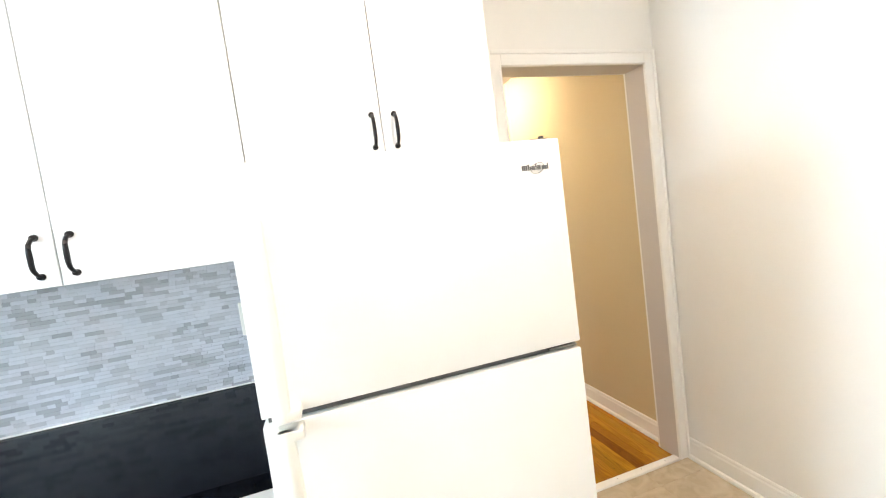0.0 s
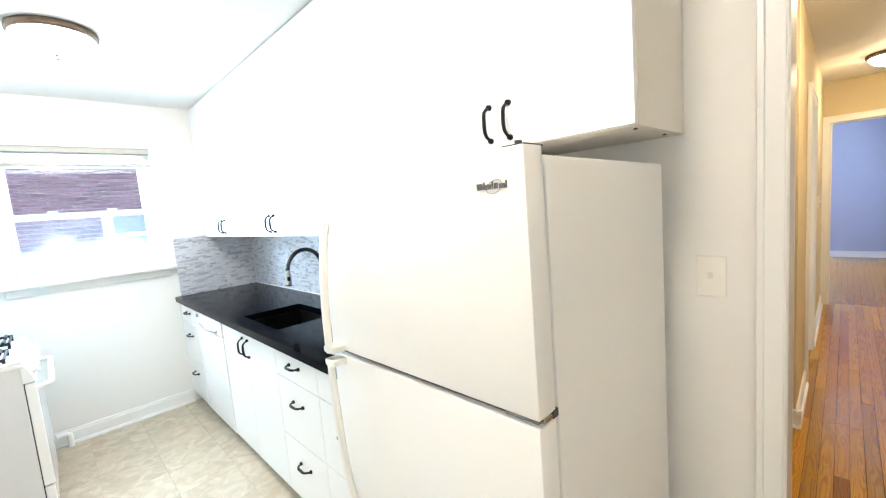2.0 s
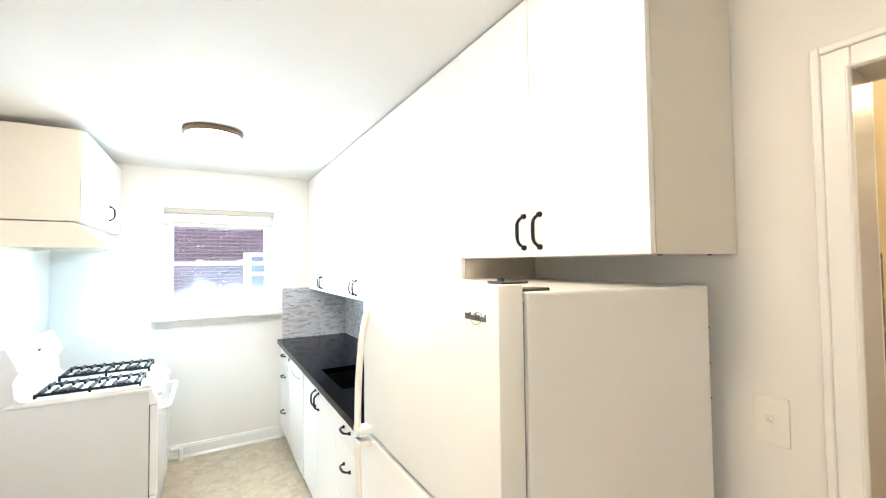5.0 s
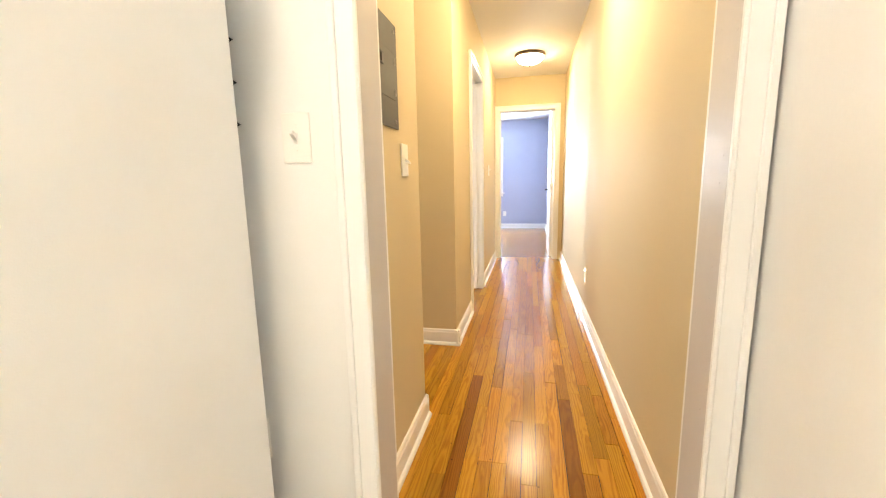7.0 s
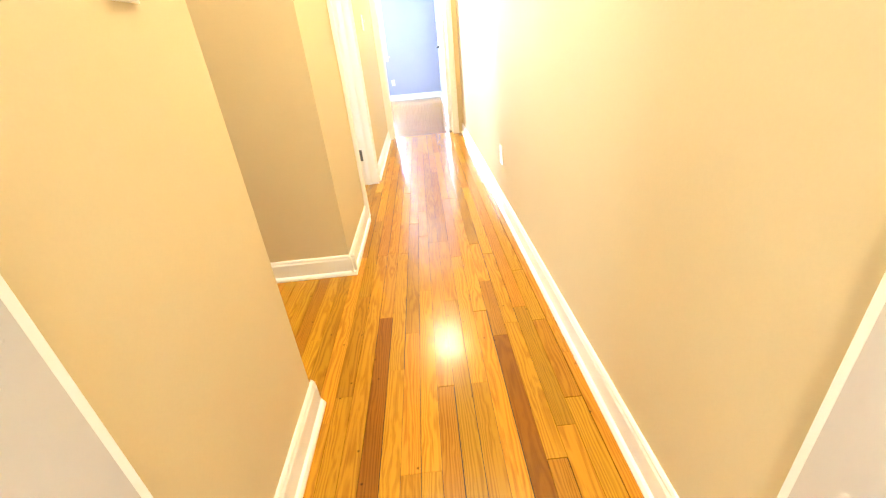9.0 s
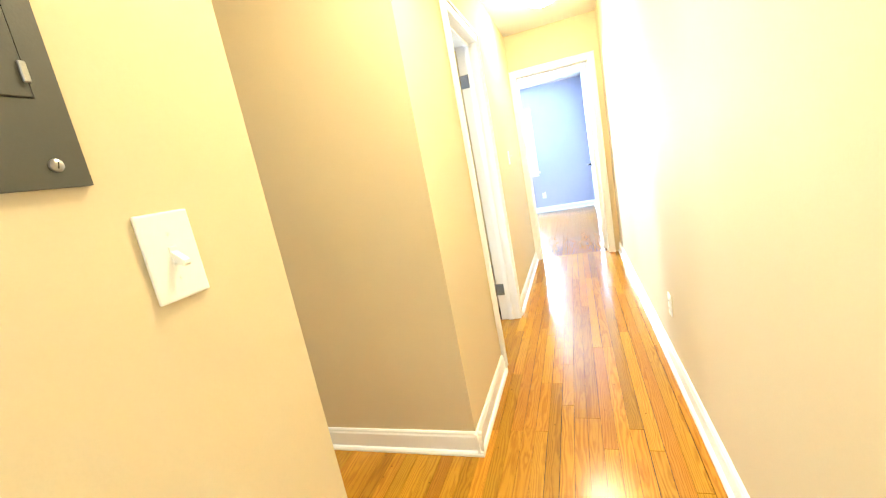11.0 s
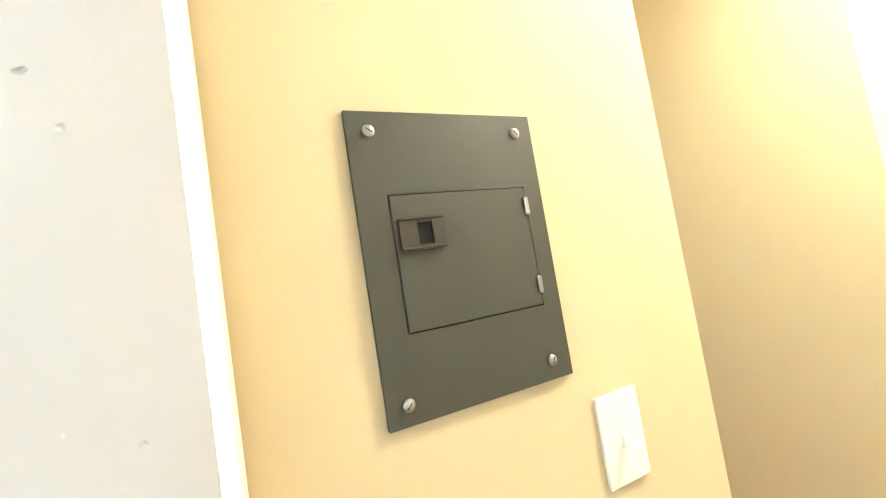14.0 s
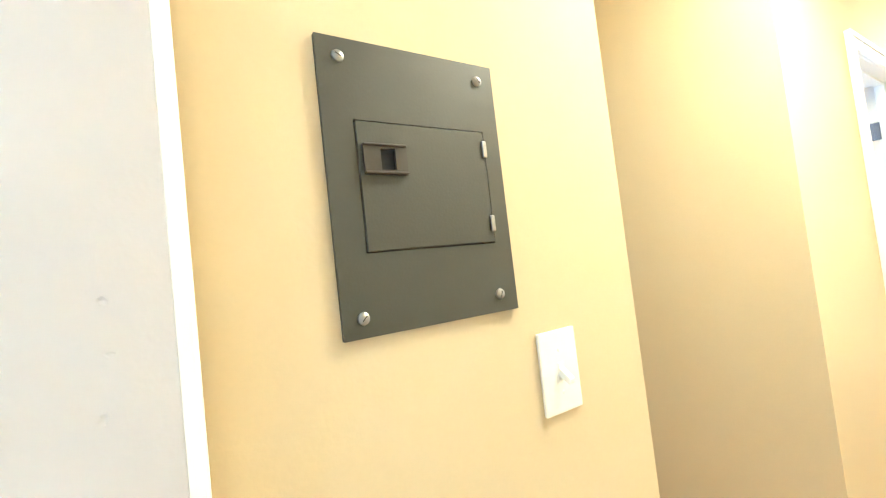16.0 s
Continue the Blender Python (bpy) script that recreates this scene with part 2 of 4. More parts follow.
MOSAIC_I = material("grey_stone_strip_tile_rest", (0.61, 0.62, 0.665), 0.22, var=0.06, scale=14, fine=140, bump=0.05, piece=0.20, skew=2.6, islands=True)
MORTAR = material("pale_grout", (0.74, 0.75, 0.77), 0.8, var=0.05)
OAK = wood_floor("varnished_oak_strip", (0.45, 0.229, 0.017), (0.29, 0.130, 0.009))
OAK_M = wood_floor("brown_streaked_oak_strip", (0.25, 0.102, 0.007), (0.15, 0.058, 0.004))
# hall oak in darker tones: the bedroom floor's lower light put into colour
OAK_B = wood_floor("varnished_oak_strip_dimmed_bedroom", (0.29, 0.132, 0.012), (0.21, 0.092, 0.008), rough=0.14, relief=0.008, spec=0.45, vary=(0.92, 1.06))
OAK_I = wood_floor("varnished_oak_strip_dimmed_far", (0.29, 0.132, 0.012), (0.21, 0.092, 0.008), rough=0.14, spec=0.45, islands=True, relief=0.02)
OAK_D = wood_floor("dark_stained_oak_strip", (0.225, 0.088, 0.006), (0.165, 0.060, 0.004))
BRICK = material("purple_brown_brick", (0.090, 0.064, 0.096), 0.85, var=0.25, scale=9, fine=90, bump=0.4, piece=0.35)
BRICK_I = material("purple_brown_brick_rest", (0.090, 0.064, 0.096), 0.85, var=0.25, scale=9, fine=90, bump=0.4, piece=0.35, islands=True)
BRICK_M = material("brick_mortar", (0.26, 0.25, 0.31), 0.9, var=0.12)
GUNMETAL = material("dark_gunmetal", (0.10, 0.10, 0.10), 0.3, 0.9, var=0.1, scale=30, fine=300, bump=0.02)
CONCRETE = material("pale_concrete", (0.42, 0.42, 0.41), 0.85, var=0.15, scale=2, fine=60, bump=0.2)
PVC = material("white_vinyl_window_frame", (0.56, 0.61, 0.68), 0.3, var=0.01, bump=0.01)
SLAT = material("cream_blind_slat", (0.50, 0.47, 0.41), 0.5, var=0.05)
SHADE_K = glowing("lit_kitchen_dome_glass", (0.96, 0.95, 0.93), 11.3)
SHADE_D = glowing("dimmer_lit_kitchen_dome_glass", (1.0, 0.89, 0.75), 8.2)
SHADE_H = glowing("lit_hall_dome_glass", (1.0, 0.855, 0.595), 10.3)
SHADE_F = glowing("dimmer_lit_hall_dome_glass", (1.0, 0.855, 0.595), 7.4)
LED = glowing("hood_lamp_lens", (0.28, 0.68, 1.0), 32.0)
GLASS = clear_glass("window_glass")


def pale_filmed_glass(name, z_low, z_high):
    """Clear glass with a pale film that thins out upwards in an uneven line."""
    m = clear_glass(name)
    t = m.node_tree
    L, N = t.links.new, t.nodes.new
    surface = t.nodes["Material Output"].inputs[0]
    clear = surface.links[0].from_socket
    co, xyz, nz = N("ShaderNodeTexCoord"), N("ShaderNodeSeparateXYZ"), N("ShaderNodeTexNoise")
    nz.inputs["Scale"].default_value, nz.inputs["Detail"].default_value = 4.5, 3
    L(co.outputs["Object"], nz.inputs["Vector"]); L(co.outputs["Object"], xyz.inputs[0])
    lift = N("ShaderNodeMath"); lift.operation = "MULTIPLY_ADD"; lift.inputs[1].default_value = 0.55
    L(nz.outputs[0], lift.inputs[0]); L(xyz.outputs[2], lift.inputs[2])
    mr = N("ShaderNodeMapRange"); mr.interpolation_type = "SMOOTHSTEP"
    mr.inputs[1].default_value, mr.inputs[2].default_value = z_low + 0.275, z_high + 0.275
    mr.inputs[3].default_value, mr.inputs[4].default_value = 0.20, 0.012
    L(lift.outputs[0], mr.inputs[0])
    di, tl, film, mx = N("ShaderNodeBsdfDiffuse"), N("ShaderNodeBsdfTranslucent"), N("ShaderNodeMixShader"), N("ShaderNodeMixShader")
    di.inputs["Color"].default_value = tl.inputs["Color"].default_value = (0.60, 0.75, 0.88, 1)
    L(di.outputs[0], film.inputs[1]); L(tl.outputs[0], film.inputs[2])
    L(mr.outputs[0], mx.inputs[0]); L(clear, mx.inputs[1]); L(film.outputs[0], mx.inputs[2])
    L(mx.outputs[0], surface)
    return m


GLASS_PALE = pale_filmed_glass("pale_filmed_window_glass", 1.20, 1.47)
PANE_FAR = material("pale_blue_window_pane", (0.11, 0.16, 0.24), 0.15, var=0.1, bump=0.0)

# ---------------------------------------------------------------- mesh helpers
HALL = Matrix.Translation((1.9, 3.66, 0)) @ Matrix.Rotation(radians(0.7), 4, "Z") @ Matrix.Translation((-1.9, -3.66, 0))
BASE = [Matrix.Identity(4)]


def mesh_of(name, bm, mat, smooth=False):
    me = bpy.data.meshes.new(name)
    bmesh.ops.recalc_face_normals(bm, faces=bm.faces)
    bm.to_mesh(me)
    bm.free()
    me.materials.append(mat)
    if smooth:
        for p in me.polygons:
            p.use_smooth = True
        me.set_sharp_from_angle(angle=radians(35))
    return me


def part(name, bm, mat, parent=None, label="", smooth=False):
    ob = new(name, mesh_of(name, bm, mat, smooth))
    if parent:
        ob.parent = parent
    else:
        ob.matrix_basis = BASE[0]
    if label:
        tagged(ob, label)
    return ob


def thing(name, label, category, group="", kind="", at=None):
    ob = new(name)
    ob.empty_display_size = 0.1
    ob.matrix_basis = BASE[0] @ (at or Matrix.Identity(4))
    return tagged(ob, label, category, group, kind)


def box(bm, x0, x1, y0, y1, z0, z1, bevel=0.0, seg=1):
    v = [bm.verts.new((x, y, z)) for x in (x0, x1) for y in (y0, y1) for z in (z0, z1)]
    f = [bm.faces.new([v[i] for i in q]) for q in ((0, 1, 3, 2), (4, 6, 7, 5), (0, 4, 5, 1), (2, 3, 7, 6), (0, 2, 6, 4), (1, 5, 7, 3))]
    if bevel:
        e = {e for q in f for e in q.edges}
        bmesh.ops.bevel(bm, geom=list(e), offset=bevel, segments=seg, affect="EDGES", profile=0.6)
    return bm


def bx(*a, **k):
    return box(bmesh.new(), *a, **k)


def tube(bm, pts, r, seg=10, caps=True):
    """A round bar along points; r is one radius or one for each point."""
    pts = [Vector(p) for p in pts]
    rs = r if isinstance(r, (list, tuple)) else [r] * len(pts)
    up = Vector((0.13, 0.27, 0.95)).normalized()
    rings = []
    for i, p in enumerate(pts):
        d = (pts[min(i + 1, len(pts) - 1)] - pts[max(i - 1, 0)]).normalized()
        a = d.cross(up)
        if a.length < 0.15:
            a = d.cross(Vector((1, 0, 0)))
        a.normalize()
        b = d.cross(a)
        rings.append([bm.verts.new(p + rs[i] * (math.cos(2 * math.pi * k / seg) * a + math.sin(2 * math.pi * k / seg) * b)) for k in range(seg)])
    for s, e in zip(rings, rings[1:]):
        for k in range(seg):
            bm.faces.new((s[k], s[(k + 1) % seg], e[(k + 1) % seg], e[k]))
    if caps:
        bm.faces.new(rings[0])
        bm.faces.new(rings[-1])
    return bm


def lathe(bm, profile, centre=(0, 0, 0), seg=40):
    """Turn a profile of (radius, z) about the vertical."""
    c = Vector(centre)
    rings = []
    for r, z in profile:
        if r < 1e-5:
            rings.append([bm.verts.new(c + Vector((0, 0, z)))])
        else:
            rings.append([bm.verts.new(c + Vector((r * math.cos(2 * math.pi * k / seg), r * math.sin(2 * math.pi * k / seg), z))) for k in range(seg)])
    for s, e in zip(rings, rings[1:]):
        for k in range(seg):
            n = (k + 1) % seg
            if len(s) == 1 and len(e) > 1:
                bm.faces.new((s[0], e[n], e[k]))
            elif len(e) == 1 and len(s) > 1:
                bm.faces.new((s[k], s[n], e[0]))
            elif len(s) > 1:
                bm.faces.new((s[k], s[n], e[n], e[k]))
    return bm


def prism(bm, outline, axis, a, b):
    """Extrude an outline from a to b along an axis; the outline's two numbers are the other two axes in order."""
    def at(p, q, w):
        return {"x": (w, p, q), "y": (p, w, q), "z": (p, q, w)}[axis]
    lo = [bm.verts.new(at(p, q, a)) for p, q in outline]
    hi = [bm.verts.new(at(p, q, b)) for p, q in outline]
    n = len(outline)
    bm.faces.new(lo)
    bm.faces.new(hi)
    for i in range(n):
        bm.faces.new((lo[i], lo[(i + 1) % n], hi[(i + 1) % n], hi[i]))
    return bm


def wall(name, axis, a0, a1, t0, t1, z0, z1, mat, holes=(), label=""):
    """A wall that runs along an axis from a0 to a1, t0 to t1 thick, with holes (a0, a1, z0, z1) through it."""
    bm = bmesh.new()

    def put(p0, p1, q0, q1):
        if p1 - p0 > 1e-4 and q1 - q0 > 1e-4:
            box(bm, *((p0, p1, t0, t1) if axis == "x" else (t0, t1, p0, p1)), q0, q1)
    at = a0
    for h0, h1, k0, k1 in sorted(holes):
        put(at, h0, z0, z1)
        put(h0, h1, z0, k0)
        put(h0, h1, k1, z1)
        at = h1
    put(at, a1, z0, z1)
    return tagged(part(name, bm, mat), label, "wall", kind="structure")


def skirting(name, axis, a0, a1, face, side, label, h=0.108, mat=None):
    """A baseboard with a moulded top and a shoe along a wall face; side is +1 or -1, the way it stands out."""
    prof = [(0, 0), (0.027, 0), (0.027, 0.008), (0.022, 0.017), (0.014, 0.021), (0.0135, h - 0.022), (0.010, h - 0.014), (0.010, h - 0.006), (0.006, h), (0, h)]
    bm = bmesh.new()
    prism(bm, [(face + side * d, z) for d, z in prof], axis, a0, a1)
    return tagged(part(name, bm, mat or TRIM), label, "baseboard", kind="structure")


# ---------------------------------------------------------------- plan
KW, KE, KS, KN, KC = -2.295, 2.385, 1.222, 3.505, 2.46     # kitchen
DX0, DX1, DZ = 1.538, 2.312, 2.045                          # doorway to the hall
HN = 3.622                                                  # hall side of that wall
HL, HR, HE, HC = 1.452, 2.366, 8.40, 2.47                   # hall
AL0, AL1, ALX = 4.30, 5.176, 0.45                           # alcove
LD0, LD1 = 5.945, 6.665                                     # door in the hall's west wall
FD0, FD1, FDZ = 1.512, 2.243, 2.035                         # door at the hall's end
RN, RW, RE = 12.16, -1.6, 2.30                              # blue room
WY0, WY1, WZ0, WZ1 = 1.942, 2.782, 1.19, 2.085               # kitchen window

# kitchen shell
wall("wall_west", "y", KS - 0.2, KN + 0.15, KW - 0.2, KW, -0.1, KC, WALL_K, [(WY0, WY1, WZ0, WZ1)], "off-white painted kitchen wall with one window")
wall("wall_south", "x", KW, KE + 0.15, KS - 0.15, KS, -0.1, KC, WALL_K, label="off-white painted kitchen wall behind the stove")
wall("wall_east", "y", KS, KN + 0.075, KE, KE + 0.15, -0.1, KC, WALL_K, label="plain off-white painted kitchen wall")
wall("wall_north", "x", KW, KE, KN, KN + 0.075, -0.1, KC, WALL_K, [(DX0 - 0.02, DX1 + 0.02, -0.1, DZ + 0.02)], "off-white painted kitchen wall with the hall doorway")
tagged(part("ceiling", bx(KW - 0.2, KE + 0.15, KS - 0.15, KN + 0.075, KC, KC + 0.12), CEIL), "white painted flat kitchen ceiling", "ceiling", kind="structure")
kitchen_floor = tagged(part("floor", bx(KW, KE, KS, HN - 0.07, -0.1, -0.004), GROUT), "beige marbled vinyl tile kitchen floor", "floor", kind="structure")

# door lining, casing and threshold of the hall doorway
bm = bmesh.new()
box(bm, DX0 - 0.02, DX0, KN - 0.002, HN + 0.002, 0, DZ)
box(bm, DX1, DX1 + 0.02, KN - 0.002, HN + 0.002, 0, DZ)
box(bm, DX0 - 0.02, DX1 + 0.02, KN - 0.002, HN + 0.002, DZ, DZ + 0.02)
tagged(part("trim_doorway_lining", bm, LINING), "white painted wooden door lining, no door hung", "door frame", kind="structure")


def casing(name, axis, a0, a1, top, face, side, w, label, foot=0.0, w1=None, steps=((0.0, 0.985, 0.014), (0.03, 0.14, 0.0175), (0.74, 1.0, 0.022))):
    """A moulded casing round an opening: two legs and a head, mitred by overlapping steps."""
    bm = bmesh.new()
    w1 = w1 or w
    for d0, d1, p in steps:
        for o0, o1 in ((a0 - w * d1, a0 - w * d0), (a1 + w1 * d0, a1 + w1 * d1)):
            f = sorted((face, face + side * p))
            args = (o0, o1, *f) if axis == "x" else (*f, o0, o1)
            box(bm, *args, foot, top + w * d1, 0.0025)
        f = sorted((face, face + side * p))
        args = (a0 - w * d0, a1 + w1 * d0, *f) if axis == "x" else (*f, a0 - w * d0, a1 + w1 * d0)
        box(bm, *args, top + w * d0, top + w * d1, 0.0025)
    return tagged(part(name, bm, TRIM), label, "door casing", kind="structure")


casing("trim_doorway_casing", "x", DX0, DX1, DZ, KN, -1, 0.068, "white moulded casing round the hall doorway", w1=0.064)
sill = tagged(part("trim_threshold", bx(DX0, DX1, KN - 0.012, KN + 0.03, -0.02, 0.012, 0.004), TRIM), "white painted threshold strip between vinyl and oak", "threshold", kind="structure")

casing("trim_doorway_casing_hall", "x", DX0, DX1, DZ, HN, 1, 0.068, "white painted casing on the hall side of the doorway", w1=0.046, steps=((0.0, 1.0, 0.015),))
for k in range(5):
    part("nail", lathe(bmesh.new(), [(0.0, 0.0132), (0.0028, 0.0128), (0.003, 0.0118)], (DX0 + 0.08 + 0.153 * k, KN + 0.008 + 0.004 * (k % 2), 0), 8), ZINC, sill)
skirting("baseboard_east", "y", KS, KN, KE, -1, "white kitchen baseboard with shoe moulding")
skirting("baseboard_south", "x", KW, KE, KS, 1, "white kitchen baseboard with shoe moulding")
skirting("baseboard_west", "y", KS, 2.86, KW, 1, "white kitchen baseboard below the window")
skirting("baseboard_north", "x", 0.60, DX0 - 0.074, KN, -1, "white baseboard between fridge and doorway")

# hall shell
BASE[0] = HALL
wall("wall_hall_south", "x", 0.3, HR + 0.15, KN + 0.078, HN, -0.1, HC, WALL_H, [(DX0 - 0.02, DX1 + 0.02, -0.1, DZ + 0.02)], "tan painted hall wall with the kitchen doorway")
wall("wall_hall_east", "y", HN, HE + 0.14, HR, HR + 0.15, -0.1, HC, WALL_H, label="long tan painted hall wall with one outlet")
bm = bmesh.new()
box(bm, HL - 0.14, HL, HN, AL0, -0.1, HC)
box(bm, ALX - 0.15, HL - 0.14, AL0 - 0.14, AL0, -0.1, HC)
tagged(part("wall_hall_panel", bm, WALL_H), "tan painted stub wall holding the breaker panel", "wall", kind="structure")
# opening and unseen room beyond, added to let daylight into the alcove
wall("wall_alcove_end", "y", AL0, AL1, ALX - 0.15, ALX, -0.1, HC, WALL_H, [(AL0 + 0.03, AL1 - 0.03, -0.1, 2.06)], "tan painted end wall of the alcove with an added, unseen opening")
wall("wall_added_room_west", "y", 3.70, 5.25, -2.35, -2.2, -0.1, HC, WALL_H, [(4.10, 5.05, 0.75, 2.0)], "plain wall of the unseen room added for daylight")
wall("wall_added_room_south", "x", -2.2, ALX - 0.15, 3.62, 3.70, -0.1, HC, WALL_H, label="plain wall of the unseen room added for daylight")
wall("wall_added_room_north", "x", -2.2, ALX - 0.15, 5.25, 5.31, -0.1, HC, WALL_H, label="plain wall of the unseen room added for daylight")
wall("wall_added_room_east", "y", 3.70, AL0 - 0.14, ALX - 0.15, ALX, -0.1, HC, WALL_H, label="plain wall of the unseen room added for daylight")
tagged(part("floor_front_room", bx(-2.2, ALX - 0.2, 3.70, 5.25, -0.1, -0.002), OAK), "varnished oak floor of the unseen added room", "floor", kind="structure")
wall("wall_alcove_north", "x", ALX - 0.15, HL - 0.14, AL1, AL1 + 0.14, -0.1, HC, WALL_H, label="tan painted alcove wall")
wall("wall_hall_west", "y", AL1, HE, HL - 0.14, HL - 0.004, -0.1, HC, WALL_H, [(LD0 - 0.02, LD1 + 0.02, -0.1, FDZ + 0.02)], "tan painted hall wall with a white door frame")
wall("wall_hall_north", "x", 0.3, HR, HE, HE + 0.07, -0.1, HC, WALL_H, [(FD0 - 0.02, FD1 + 0.02, -0.1, FDZ + 0.02)], "tan painted wall above the bedroom door")
tagged(part("ceiling_hall", bx(-2.4, HR + 0.15, HN - 0.035, HE + 0.07, HC, HC + 0.12), CEIL), "white painted flat hall ceiling", "ceiling", kind="structure")
hall_floor = tagged(part("floor_hall", bx(ALX - 0.2, HR + 0.1, KN + 0.02, HE + 0.1, -0.1, -0.006), DARK), "varnished honey oak strip hall floor", "floor", kind="structure")

for nm, ax, a0, a1, face, side in (("baseboard_hall_east", "y", HN, HE, HR, -1), ("baseboard_panel_wall", "y", HN, AL0 + 0.014, HL, 1), ("baseboard_panel_end", "x", ALX, HL + 0.014, AL0, 1),
                                   ("baseboard_alcove", "x", ALX, HL + 0.024, AL1, -1), ("baseboard_hall_west", "y", AL1 - 0.024, LD0 - 0.075, HL - 0.004, 1),
                                   ("baseboard_hall_west_far", "y", LD1 + 0.075, HE, HL - 0.004, 1)):
    skirting(nm, ax, a0, a1, face, side, "white hall baseboard with shoe moulding")

for nm, ax, a0, a1, t0, t1 in (("trim_bedroom_lining", "x", FD0, FD1, HE - 0.002, HE + 0.142), ("trim_west_door_lining", "y", LD0, LD1, HL - 0.142, HL - 0.002)):
    bm = bmesh.new()
    for p0, p1, q0, q1 in ((a0 - 0.02, a0, 0, FDZ), (a1, a1 + 0.02, 0, FDZ), (a0 - 0.02, a1 + 0.02, FDZ, FDZ + 0.02)):
        box(bm, *((p0, p1, t0, t1) if ax == "x" else (t0, t1, p0, p1)), q0, q1, 0.002)
    mid = t0 * 0.45 + t1 * 0.55
    for p0, p1, q0, q1 in ((a0, a0 + 0.011, 0, FDZ), (a1 - 0.011, a1, 0, FDZ), (a0, a1, FDZ - 0.011, FDZ)):
        f = (mid - 0.018, mid + 0.018)
        box(bm, *((p0, p1, *f) if ax == "x" else (*f, p0, p1)), q0, q1, 0.002)
    tagged(part(nm, bm, TRIM), "white painted wooden door lining with stop", "door frame", kind="structure")
casing("trim_bedroom_casing", "x", FD0, FD1, FDZ, HE, -1, 0.07, "white moulded casing round the bedroom door")
casing("trim_west_door_casing", "y", LD0, LD1, FDZ, HL - 0.004, 1, 0.07, "white moulded casing round the open side door")

# side room behind the hall's west door; its unseen window is added for light
wall("wall_side_room_west", "y", AL1 + 0.14, HE, -0.75, -0.6, -0.1, HC, WALL_B, [(5.45, 6.1, 1.1, 2.0)], "plain side room wall with an added, unseen window opening")
wall("wall_side_room_south", "x", -0.6, HL - 0.14, AL1 + 0.14, AL1 + 0.2, -0.1, HC, WALL_B, label="plain wall of the side room")
tagged(part("floor_side_room", bx(-0.6, HL - 0.21, AL1 + 0.14, HE, -0.1, -0.003), GROUT), "tiled floor of the side room", "floor", kind="structure")

# blue bedroom
wall("wall_bedroom_north", "x", RW, RE, RN, RN + 0.2, -0.1, HC, WALL_B, [(0.21, 1.25, 0.83, 2.0)], "blue-grey painted bedroom wall with a window")
wall("wall_bedroom_east", "y", HE + 0.142, RN, RE, RE + 0.15, -0.1, HC, WALL_B, label="blue-grey painted bedroom wall")
wall("wall_bedroom_west", "y", HE + 0.142, RN, RW - 0.15, RW, -0.1, HC, WALL_B, label="blue-grey painted bedroom wall")
wall("wall_bedroom_south", "x", RW, HR + 0.15, HE + 0.073, HE + 0.14, -0.1, HC, WALL_B, [(FD0 - 0.02, FD1 + 0.02, -0.1, FDZ + 0.02)], "blue-grey painted bedroom wall with the door")
tagged(part("ceiling_bedroom", bx(RW - 0.15, RE + 0.15, HE + 0.071, RN + 0.2, HC - 0.03, HC + 0.12), CEIL), "white painted bedroom ceiling", "ceiling", kind="structure")
bedroom_floor = tagged(part("floor_bedroom", bx(RW, RE + 0.1, HE + 0.1, RN, -0.1, -0.006), DARK), "varnished oak strip bedroom floor", "floor", kind="structure")
skirting("baseboard_bedroom_north", "x", RW, RE, RN, -1, "white bedroom baseboard")
skirting("baseboard_bedroom_east", "y", HE + 0.14, RN, RE, -1, "white bedroom baseboard")


